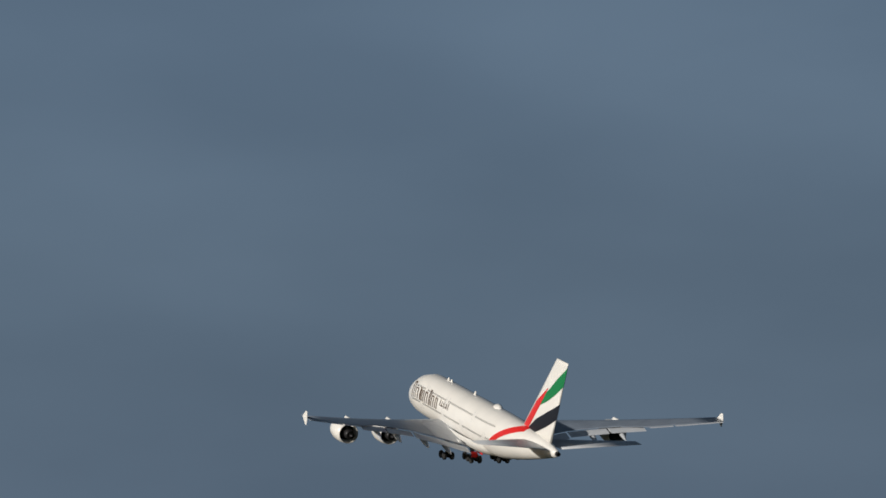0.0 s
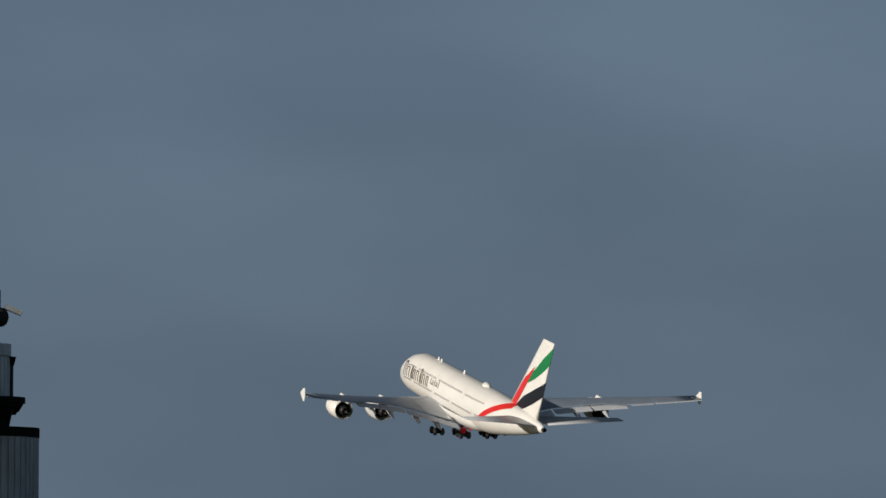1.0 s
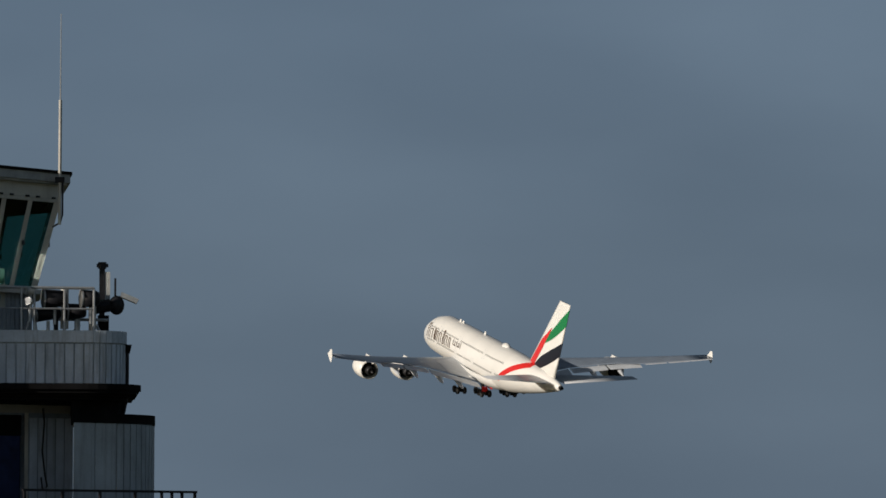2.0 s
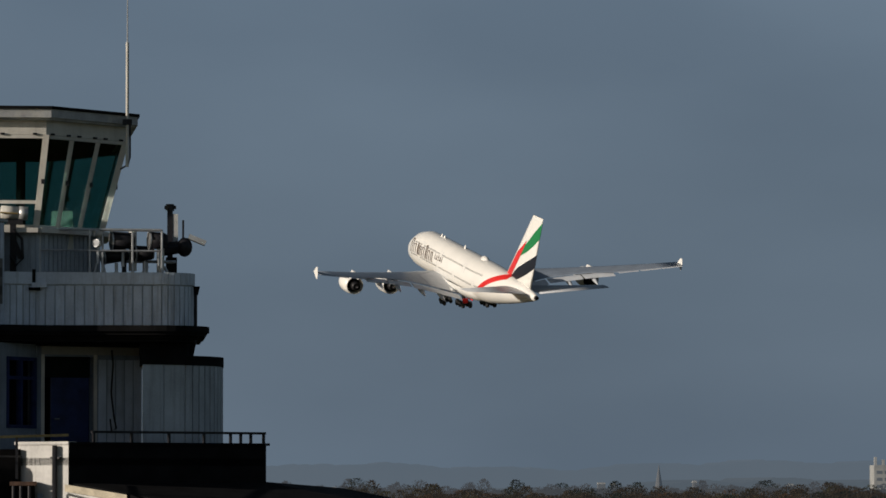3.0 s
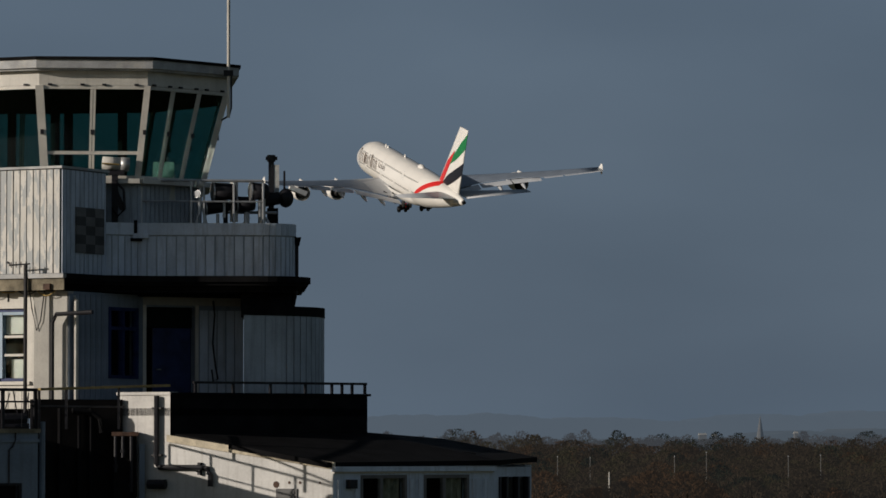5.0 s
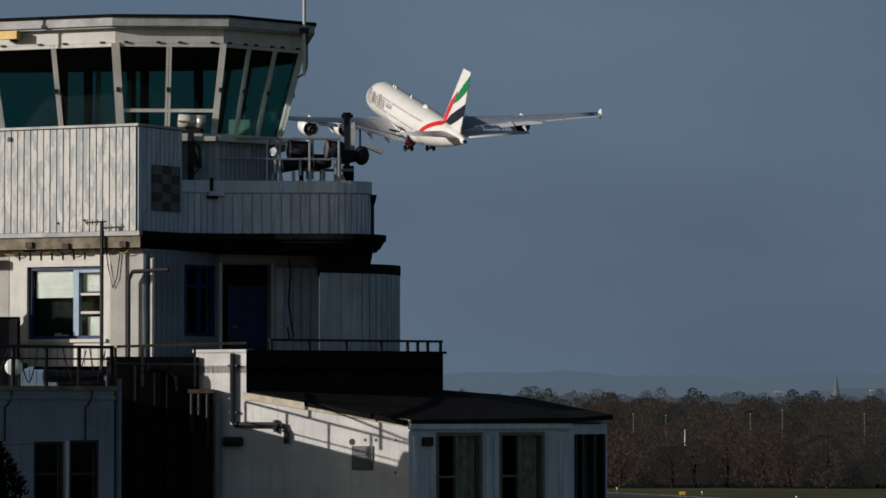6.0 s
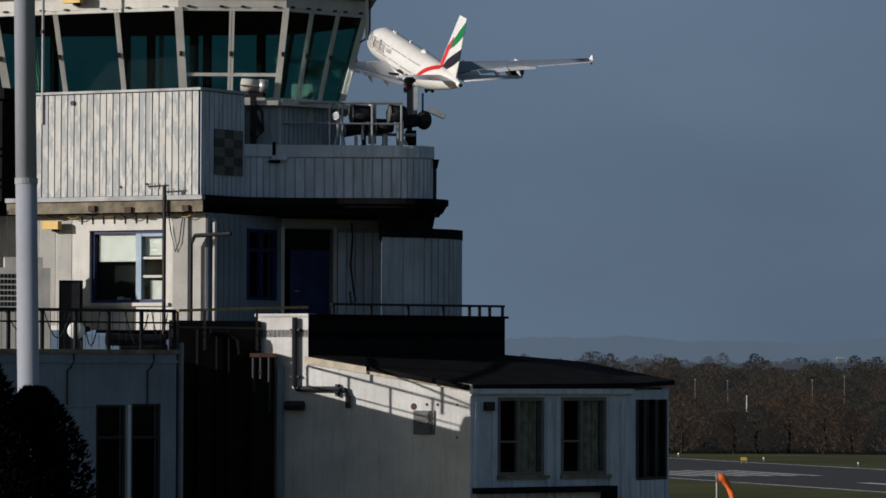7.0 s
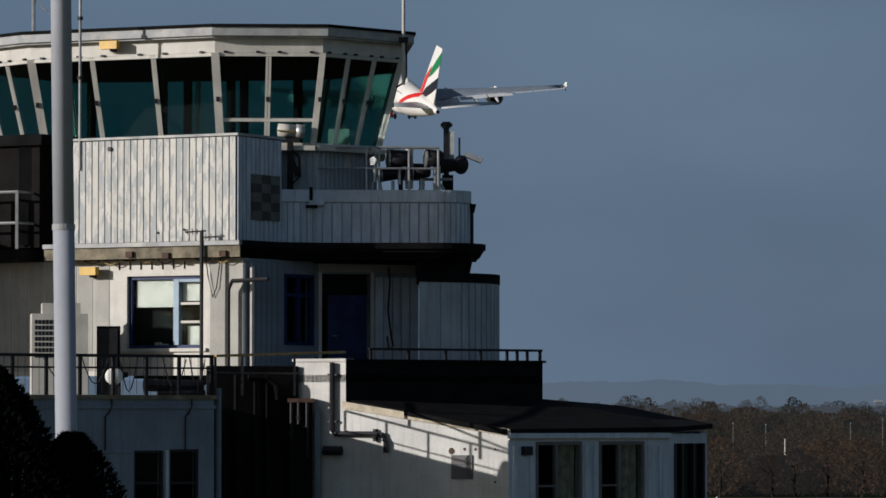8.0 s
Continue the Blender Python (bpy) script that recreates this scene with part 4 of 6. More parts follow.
    for x in (1.55, 2.08, 2.63):
        box(bm, x, x + 0.07, -0.03, 0.1, 13.54, 15.02)
    for z in (13.54, 14.55, 14.95):
        box(bm, 1.62, 2.63, -0.025, 0.09, z, z + 0.07)
    part("window_frame", bm, "blue_paint", fw)
    bm = bmesh.new()
    box(bm, 1.6, 2.65, 0.05, 0.06, 13.6, 14.97)
    part("pane", bm, "glass", fw).visible_shadow = False
    d0, d1 = f1, (-0.52, 93.5)
    L = dist(d0, d1)
    ob = part("door_wall", wall_bm(L, 12.9, 15.3, 0.2, [(0.07, 1.20, 12.95, 15.06)]), "shade_blue", lower)
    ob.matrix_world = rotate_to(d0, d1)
    dm = rotate_to(d0, d1)
    door = sub("door_1", "recessed blue door in a pale frame")
    door.parent = lower
    door.matrix_world = dm
    bm = bmesh.new()
    box(bm, 0.30, 1.16, 0.14, 0.19, 12.95, 14.62)
    part("leaf", bm, "blue_paint", door, "scuffed blue door leaf")
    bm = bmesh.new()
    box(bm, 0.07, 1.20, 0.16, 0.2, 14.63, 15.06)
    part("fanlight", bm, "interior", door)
    bm = bmesh.new()
    for x in (0.0, 1.20):
        box(bm, x, x + 0.075, -0.04, 0.1, 12.95, 15.1)
    part("door_frame", bm, "white_paint", door)
    bm = bmesh.new()
    tube(bm, [(0.38, 0.15, 13.75), (0.38, 0.10, 13.75), (0.47, 0.10, 13.75)], 0.015, 6)
    part("door_handle", bm, "steel", door)
    boards(lower, (d0[0] + 1.30 * (d1[0] - d0[0]) / L, d0[1] + 1.30 * (d1[1] - d0[1]) / L), d1, 13.0, 15.0, 0.22, "pale_front", name="panel")
    bm = bmesh.new()
    box(bm, 0, L, -0.05, 0, 15.10, 15.30)
    ob = part("lintel", bm, "white_boards", lower)
    ob.matrix_world = dm
    # rounded bay with a dark cap
    bay = [(-0.50, 91.60), (0.38, 92.18)] + arc(-0.573, 93.648, 1.75, -57, 3, 10)[1:] + [(1.18, 95.0)]
    bm = bmesh.new()
    prism(bm, [bay[0], bay[1], (0.30, 92.32), (-0.34, 91.80)], 12.9, 14.9)
    part("bay_wall", bm, "shade_paint", lower)
    n0 = (0.55 * 0.02, -0.835 * 0.02)
    for u0, u1 in ((0.0, 0.49), (0.51, 1.0)):
        p = [(bay[0][0] + u * (bay[1][0] - bay[0][0]), bay[0][1] + u * (bay[1][1] - bay[0][1])) for u in (u0, u0, u1 - 0.02, u1)]
        bm = bmesh.new()
        prism(bm, [p[0], (p[1][0] + n0[0], p[1][1] + n0[1]), (p[2][0] + n0[0], p[2][1] + n0[1]), p[3]], 13.0, 14.86)
        part("panel", bm, "shade_paint", lower)
    for i in range(1, len(bay) - 1):
        p, q = bay[i], bay[i + 1]
        ob = part("bay_wall", wall_bm(dist(p, q), 12.9, 14.9, 0.15), "shade_paint", lower)
        ob.matrix_world = rotate_to(p, q)
        boards(lower, p, q, 13.0, 14.85, 0.17, "shade_paint", name="panel", proud=0.025)
    ob = part("bay_return", wall_bm(1.8, 12.9, 14.9, 0.12), "shade_paint", lower)
    ob.matrix_world = rotate_to((-0.26, 93.75), (-0.26, 91.95))
    bm = bmesh.new()
    prism(bm, offset(bay + [(-0.55, 95)], 0.04), 14.86, 15.06)
    part("bay_cap", bm, "bitumen", lower, "black felted cap")
    bm = bmesh.new()
    prism(bm, [(-0.55, 91.72), (0.05, 91.95), (0.42, 92.25), (0.55, 92.7), (0.55, 95), (-0.6, 95)], 15.06, 15.36)
    part("bay_riser", bm, "bitumen", lower)
    bm = bmesh.new()
    prism(bm, [at(-6.3, 0.35), at(-0.1, 0.35), at(-0.1, 2.6), (-0.6, 92.8), (0.5, 93.0), (0.5, 96), at(-7, 8)], 15.27, 15.32)
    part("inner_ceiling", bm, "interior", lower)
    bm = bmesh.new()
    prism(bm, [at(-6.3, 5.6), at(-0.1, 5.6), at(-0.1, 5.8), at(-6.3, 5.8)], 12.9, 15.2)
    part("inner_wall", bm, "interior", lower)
    return tower


# ---- balcony, annex, terrace ----
WALL_L = (1.30, 87.5)          # outer corner of the annex


def along_white(d):
    return (WALL_L[0] - d * E1[0], WALL_L[1] - d * E1[1])


def build_annex():
    annex = thing("annex", "single-storey white rendered annex with a lean-to felt roof", "annex building")
    pc = along_white(3.78)                 # parapet corner on the same wall
    pe = (2.08, 91.9)
    # white gable wall
    w0, w1 = along_white(5.0), WALL_L
    L = dist(w0, w1)
    bm = bmesh.new()
    zs = (13.2, 13.2, 12.30, 11.76)
    xs = (0, 5.0 - 3.78, 5.0 - 3.78 + 0.001, L)
    box(bm, 0, xs[1], 0, 0.25, 8.0, 13.17)
    hexa(bm, [(xs[1], 0, 8.0), (L, 0, 8.0), (L, 0.25, 8.0), (xs[1], 0.25, 8.0), (xs[1], 0, 12.27), (L, 0, 11.72), (L, 0.25, 11.72), (xs[1], 0.25, 12.27)])
    ob = part("gable_wall", bm, "render", annex, "sunlit white rendered wall, stained")
    wm = rotate_to(w0, w1)
    ob.matrix_world = wm
    bm = bmesh.new()
    box(bm, -0.04, xs[1] + 0.02, -0.04, 0.27, 13.17, 13.23)
    part("coping", bm, "render", annex).matrix_world = wm
    # verge board
    bm = bmesh.new()
    hexa(bm, [(xs[1] - 0.05, -0.06, 12.22), (L + 0.05, -0.06, 11.66), (L + 0.05, 0.0, 11.66), (xs[1] - 0.05, 0.0, 12.22), (xs[1] - 0.05, -0.06, 12.36), (L + 0.05, -0.06, 11.80), (L + 0.05, 0.0, 11.80), (xs[1] - 0.05, 0.0, 12.36)])
    part("verge_board", bm, "peel_dark", annex, "flaking painted verge board").matrix_world = wm
    # vent and holes
    vx = L - 1.05
    bm = bmesh.new()
    box(bm, vx - 0.24, vx + 0.24, -0.035, 0.0, 10.80, 11.28)
    vent = part("wall_vent", bm, "chequer_light", annex, "square wall vent")
    vent.matrix_world = wm
    for k in range(5):
        bm = bmesh.new()
        box(bm, vx - 0.19, vx + 0.19, -0.06, -0.036, 10.84 + k * 0.085, 10.89 + k * 0.085)
        part("vent_slat", bm, "chequer_light", vent)
    for x, z, r in ((L - 1.30, 11.36, 0.07), (L - 1.0, 11.40, 0.03), (L - 0.75, 11.40, 0.03), (L - 0.3, 11.4, 0.025), (L - 0.3, 10.75, 0.025)):
        bm = bmesh.new()
        tube(bm, [(x, 0.0, z), (x, -0.012, z)], r, 7)
        part("blown_patch", bm, "rust", annex).matrix_world = wm
    # drain pipe with a crank
    bm = bmesh.new()
    tube(bm, [(0.95, -0.09, 13.15), (0.95, -0.09, 11.78), (1.01, -0.09, 11.70), (1.95, -0.09, 11.70), (2.15, -0.09, 11.68), (2.22, -0.09, 11.55), (2.22, -0.09, 11.32)], 0.055, 8)
    pipe = part("drain_pipe", bm, "black_metal", annex, "black cast-iron drain pipe")
    pipe.matrix_world = wm
    for x, z in ((0.95, 12.9), (0.95, 11.95)):
        bm = bmesh.new()
        box(bm, x - 0.11, x + 0.11, -0.1, 0.0, z - 0.02, z + 0.02)
        part("pipe_clip", bm, "black_metal", pipe)
    bm = bmesh.new()
    box(bm, 1.92, 1.98, -0.1, 0, 11.55, 11.8)
    part("pipe_clip", bm, "black_metal", pipe)
    # black parapet of the balcony
    ob = part("balcony_parapet", wall_bm(dist(pc, pe), 12.0, 13.17, 0.2), "bitumen", annex, "black painted balcony parapet")
    pm = rotate_to(pc, pe)
    ob.matrix_world = pm
    PL = dist(pc, pe)
    bm = bmesh.new()
    box(bm, 0.0, PL + 0.06, -0.05, 0.24, 13.17, 13.22)
    part("coping", bm, "bitumen", annex).matrix_world = pm
    back = (pe[0] + 2.0 * -0.1, pe[1] + 5)
    ob = part("balcony_parapet", wall_bm(dist(pe, back), 12.0, 13.17, 0.2), "bitumen", annex)
    ob.matrix_world = rotate_to(pe, back)
    bm = bmesh.new()
    prism(bm, [w0, pc, pe, back, (-6, 97), (-6, 92)], 12.75, 12.9)
    part("balcony_floor", bm, "bitumen", annex)
    # rail on the black parapet
    rail = thing("balcony_railing", "dark iron railing on the balcony parapet", "railing")
    bm = bmesh.new()
    bar(bm, (0.6, 0.1, 13.43), (PL + 0.04, 0.1, 13.43), 0.07, 0.05)
    part("top_rail", bm, "black_metal", rail).matrix_world = pm
    for x in (0.65, 1.55, 2.45, 3.3, 3.95, 4.2, 4.45, PL):
        bm = bmesh.new()
        bar(bm, (x, 0.1, 13.2), (x, 0.1, 13.42), 0.05)
        part("post", bm, "black_metal", rail).matrix_world = pm
    # lean-to roof
    e1 = (4.62, 90.35)
    e2 = (5.5, 91.8)
    bm = bmesh.new()
    o = [(WALL_L[0] - 0.12, WALL_L[1] - 0.14), (e1[0] + 0.1, e1[1] - 0.15), (e2[0] + 0.12, e2[1] - 0.05), (pe[0] + 1.8, pe[1] + 4.5), (pe[0], pe[1] + 0.15), (pc[0] + 0.1, pc[1] - 0.05)]
    top = [11.80, 11.84, 11.90, 12.30, 12.42, 12.38]
    prism(bm, o, [z - 0.10 for z in top], top)
    part("lean_to_roof", bm, "bitumen", annex, "black felt lean-to roof")
    bm = bmesh.new()
    bar(bm, (0.9, 90.3, 12.19), (4.3, 91.0, 11.97), 0.05, 0.04)
    part("roof_batten", bm, "bitumen", annex)
    # shaded front with two windows
    FL = dist(WALL_L, e1)
    ops = [(0.73, 1.98, 9.98, 11.55), (2.45, 3.70, 9.98, 11.55)]
    ob = part("front_wall", wall_bm(FL, 8.0, 11.72, 0.2, ops), "pale_front", annex, "shaded pale painted front")
    fm = rotate_to(WALL_L, e1)
    ob.matrix_world = fm
    bm = bmesh.new()
    box(bm, -0.05, FL, -0.12, 0.0, 11.62, 11.72)
    part("gutter", bm, "pale_front", annex).matrix_world = fm
    bm = bmesh.new()
    box(bm, 0, FL, -0.04, 0.0, 11.585, 11.615)
    part("eaves_board", bm, "white_paint", annex).matrix_world = fm
    for x0, x1, z0, z1 in ops:
        w = sub("annex_window", "dark sash window with a drawn dull curtain")
        w.parent = annex
        w.matrix_world = fm
        bm = bmesh.new()
        for x in (x0, x1 - 0.06):
            box(bm, x, x + 0.06, -0.015, 0.1, z0, z1)
        mid = x0 + (x1 - x0) * 0.42
        box(bm, mid, mid + 0.07, -0.012, 0.09, z0, z1)
        for z in (z0, z1 - 0.07):
            box(bm, x0 + 0.06, x1 - 0.06, -0.01, 0.095, z, z + 0.07)
        box(bm, x0 + 0.06, mid, 0.0, 0.06, z0 + 0.66, z0 + 0.70)
        part("frame", bm, "chequer_light", w)
        bm = bmesh.new()
        box(bm, x0 - 0.05, x1 + 0.08, -0.1, 0.02, z0 - 0.07, z0)
        part("sill", bm, "concrete", w)
        bm = bmesh.new()
        box(bm, x0 + 0.05, x1 - 0.05, 0.05, 0.058, z0 + 0.05, z1 - 0.05)
        part("pane", bm, "glass", w).visible_shadow = False
        bm = bmesh.new()
        cols = []
        for k in range(15):
            x = mid + 0.1 + (x1 - mid - 0.12) * k / 14
            y = 0.18 + 0.03 * math.sin(k * 1.9)
            cols.append((bm.verts.new((x, y, z0)), bm.verts.new((x, y, z1)), bm.verts.new((x, y + 0.02, z1)), bm.verts.new((x, y + 0.02, z0))))
        for p, q in zip(cols, cols[1:]):
            for m in range(4):
                bm.faces.new((p[m], p[(m + 1) % 4], q[(m + 1) % 4], q[m]))
        part("curtain", bm, "curtain", w)
    for x in (0.1, 0.56, 2.04, 2.28, 3.78, 4.1):
        bm = bmesh.new()
        box(bm, x, x + 0.1, -0.05, 0, 8.0, 11.46)
        part("cover_strip", bm, "pale_front", annex).matrix_world = fm
    bm = bmesh.new()
    box(bm, 0.34, 0.54, -0.13, 0.0, 11.28, 11.46)
    part("hopper", bm, "black_metal", annex).matrix_world = fm
    bm = bmesh.new()
    box(bm, 0.05, 3.75, -0.30, 0.0, 9.63, 9.75)
    box(bm, 3.55, 3.75, -0.30, 0.0, 8.4, 9.63)
    part("porch_roof", bm, "bitumen", annex, "black felted porch roof edge").matrix_world = fm
    for k in range(4):
        bm = bmesh.new()
        box(bm, 0.9 + k * 0.62, 0.94 + k * 0.62, -0.05, 0, 8, 9.6)
        part("cover_strip", bm, "pale_front", annex).matrix_world = fm
    # glazed end bay
    EL = dist(e1, e2)
    em = rotate_to(e1, e2)
    ob = part("end_wall", wall_bm(EL, 8.0, 11.7, 0.15, [(0.25, EL - 0.12, 9.9, 11.5)]), "pale_front", annex)
    ob.matrix_world = em
    boards(annex, e1, e2, 8.0, 9.88, 0.2, "pale_front")
    w = sub("bay_window", "dark framed corner window")
    w.parent = annex
    w.matrix_world = em
    bm = bmesh.new()
    for x in (0.25, 0.55, 1.05, EL - 0.2):
        box(bm, x, x + 0.08, -0.03, 0.1, 9.9, 11.5)
    box(bm, 0.25, EL - 0.12, -0.03, 0.1, 9.84, 9.9)
    part("frame", bm, "black_metal", w)
    bm = bmesh.new()
    box(bm, 0.3, EL - 0.15, 0.05, 0.058, 9.92, 11.48)
    part("pane", bm, "glass", w).visible_shadow = False
    e3 = (pe[0] + 1.8, pe[1] + 4.5)
    ob = part("side_wall", wall_bm(dist(e2, e3), 8.0, 11.75, 0.15), "pale_front", annex)
    ob.matrix_world = rotate_to(e2, e3)
    bm = bmesh.new()
    prism(bm, [along_white(4.6), (WALL_L[0] - 0.1, WALL_L[1] + 0.3), (e1[0] - 0.2, e1[1] + 0.1), (e2[0] - 0.3, e2[1]), (e3[0] - 0.3, e3[1]), (-3, 95)], 8.6, 8.75)
    part("inner_floor", bm, "interior", annex)
    bm = bmesh.new()
    prism(bm, [(0.2, 90.2), (4.4, 93.4), (4.4, 93.6), (0.2, 90.4)], 8.75, 11.6)
    part("inner_wall", bm, "interior", annex)
    # ground storey beneath, plain
    bm = bmesh.new()
    prism(bm, [along_white(4.75), WALL_L, e1, e2, e3, (-6, 97), (-12, 96), (-12, 92.5)], 0, 8.0)
    part("ground_storey", bm, "render", annex)
    return annex


TC = (-4.42, 85.0)         # corner of the terrace


def build_terrace():
    tx = (math.cos(radians(33)), math.sin(radians(33)))
    t0 = (TC[0] - 9 * tx[0], TC[1] - 9 * tx[1])
    terrace = thing("terrace_block", "pale painted lower block with a terrace on its roof", "building")
    ops = [(7.24, 7.89, 9.2, 11.40), (8.02, 8.66, 9.2, 11.42)]
    ob = part("front_wall", wall_bm(9.0, 8.0, 12.38, 0.25, ops), "terrace_shade", terrace, "pale painted wall, darkened in its colour for shade")
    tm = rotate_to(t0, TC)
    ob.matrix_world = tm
    bm = bmesh.new()
    box(bm, 0, 9.04, -0.05, 0.25, 12.38, 12.46)
    part("coping", bm, "concrete", terrace).matrix_world = tm
    bm = bmesh.new()
    box(bm, 0, 9.02, -0.035, 0.0, 12.20, 12.26)
    part("string_course", bm, "terrace_shade", terrace).matrix_world = tm
    bm = bmesh.new()
    box(bm, 0, 7.2, -0.03, 0.0, 11.36, 11.42)
    part("string_course", bm, "terrace_shade", terrace).matrix_world = tm
    bm = bmesh.new()
    box(bm, 7.93, 7.98, -0.04, 0.0, 8.0, 11.40)
    part("cover_strip", bm, "pale_front", terrace).matrix_world = tm
    for x0, x1, z0, z1 in ops:
        w = sub("terrace_window", "tall dark window in the lower block")
        w.parent = terrace
        w.matrix_world = tm
        bm = bmesh.new()
        for x in (x0, x1 - 0.05):
            box(bm, x, x + 0.05, 0.02, 0.1, z0, z1)
        for z in (z0, z0 + 1.55, z1 - 0.05):
            box(bm, x0 + 0.05, x1 - 0.05, 0.02, 0.1, z, z + 0.05)
        part("frame", bm, "black_metal", w)
        bm = bmesh.new()
        box(bm, x0 + 0.05, x1 - 0.05, 0.06, 0.068, z0 + 0.05, z1 - 0.05)
        part("pane", bm, "glass", w).visible_shadow = False
        bm = bmesh.new()
        box(bm, x0 - 0.05, x1 + 0.05, -0.06, 0.05, z0 - 0.06, z0)
        part("sill", bm, "terrace_shade", w)
    back = [t0, TC, (-4.62, 88.3), (-5.2, 90.2), (-14, 95), (t0[0] - 3, t0[1] + 5)]
    bm = bmesh.new()
    prism(bm, [(p[0] - 0.02, p[1] + 0.3) if i < 2 else p for i, p in enumerate(back)], 12.1, 12.36)
    part("terrace_floor", bm, "concrete", terrace)
    # near-black core added so that the windows before it stay dark
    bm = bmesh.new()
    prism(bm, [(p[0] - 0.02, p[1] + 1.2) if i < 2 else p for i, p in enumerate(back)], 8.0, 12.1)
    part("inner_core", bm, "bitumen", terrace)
    bm = bmesh.new()
    prism(bm, back, 0, 8.0)
    part("ground_storey", bm, "render", terrace)
    # side wall and near-black back wall of the gap
    s0, s1 = (TC[0] - 0.02, TC[1] + 0.05), (-4.62, 88.3)
    sm = rotate_to(s0, s1)
    SL = dist(s0, s1)
    ob = part("side_wall", wall_bm(SL, 0.0, 12.10, 0.2), "terrace_shade", terrace, "side of the lower block, darkened in its colour for shade")
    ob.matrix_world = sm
    bm = bmesh.new()
    tube(bm, [(0.2, -0.1, 12.6), (0.2, -0.1, 8.0)], 0.06, 8)
    part("soil_pipe", bm, "terrace_shade", terrace).matrix_world = sm
    g0, g1 = (-4.75, 89.25), (-2.95, 89.84)
    ob = part("recess_wall", wall_bm(dist(g0, g1), 8.0, 13.08, 0.2), "dark_brick", terrace, "near-black wall at the back of a deep recess")
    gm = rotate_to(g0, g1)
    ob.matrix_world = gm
    for x, z in ((0.55, 12.9), (0.95, 12.75), (1.2, 12.9)):
        bm = bmesh.new()
        tube(bm, [(x, -0.08, z), (x, -0.08, 8.0)], 0.045, 7)
        part("soil_pipe", bm, "bitumen", terrace).matrix_world = gm
    bm = bmesh.new()
    tube(bm, [(0.8, -0.1, 12.85), (1.2, -0.1, 12.82), (1.38, -0.1, 12.7), (1.42, -0.1, 12.4)], 0.06, 8)
    part("soil_pipe", bm, "bitumen", terrace).matrix_world = gm
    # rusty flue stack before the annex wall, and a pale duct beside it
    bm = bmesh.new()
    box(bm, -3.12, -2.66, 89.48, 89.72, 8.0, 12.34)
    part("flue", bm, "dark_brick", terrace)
    bm = bmesh.new()
    box(bm, -3.16, -2.62, 89.44, 89.74, 12.34, 12.42)
    part("flue_cap", bm, "rust", terrace, "rusty flue cap")
    for x, z0 in ((-3.08, 11.6), (-2.93, 11.9), (-2.76, 11.2)):
        bm = bmesh.new()
        tube(bm, [(x, 89.43, 12.33), (x, 89.43, z0)], 0.035, 7)
        tube(bm, [(x, 89.43, z0 + 0.1), (x, 89.43, z0 + 0.16)], 0.055, 7)
        part("flue_pipe", bm, "black_metal", terrace)
    bm = bmesh.new()
    box(bm, -2.60, -2.49, 89.52, 89.66, 8.0, 12.18)
    part("duct", bm, "terrace_shade", terrace)
    bm = bmesh.new()
    tube(bm, [(-2.42, 89.45, 11.36), (-2.06, 89.32, 11.36)], 0.10, 10)
    part("outlet", bm, "black_metal", terrace, "black outlet stub")
    # conduits running down the painted wall
    for x in (6.6, 8.35):
        bm = bmesh.new()
        tube(bm, [(x + 0.14, -0.03, 12.45), (x + 0.14, -0.03, 12.25), (x + 0.08, -0.03, 12.12), (x, -0.03, 12.05), (x, -0.03, 11.4)], 0.018, 6)
        part("conduit", bm, "black_metal", terrace).matrix_world = tm
    # railing
    rail = thing("terrace_railing", "black iron terrace railing with wire mesh", "railing")
    bm = bmesh.new()
    bar(bm, (0, 0.1, 13.21), (9.05, 0.1, 13.21), 0.06)
    part("top_rail", bm, "black_metal", rail).matrix_world = tm
    bm = bmesh.new()
    bar(bm, (0, 0.1, 12.98), (9.0, 0.1, 12.98), 0.035)
    part("mid_rail", bm, "black_metal", rail).matrix_world = tm
    for k in range(13):
        x = 9.0 - k * 0.72
        bm = bmesh.new()
        bar(bm, (x, 0.1, 12.4), (x, 0.1, 13.20), 0.06)
        part("post", bm, "black_metal", rail).matrix_world = tm
    bm = bmesh.new()
    for k in range(60):
        bar(bm, (k * 0.15, 0.1, 12.48), (k * 0.15, 0.1, 13.2), 0.008)
    part("mesh_wire", bm, "black_metal", rail).matrix_world = tm
    for z, w in ((12.90, 0.04), (12.50, 0.025)):
        bm = bmesh.new()
        bar(bm, (0.0, 0.1, z), (SL, 0.1, z), w)
        part("side_rail", bm, "black_metal", rail).matrix_world = sm
    for k in range(1, 5):
        bm = bmesh.new()
        bar(bm, (SL * k / 4, 0.1, 12.05), (SL * k / 4, 0.1, 12.89), 0.04)
        part("post", bm, "black_metal", rail).matrix_world = sm
    return terrace


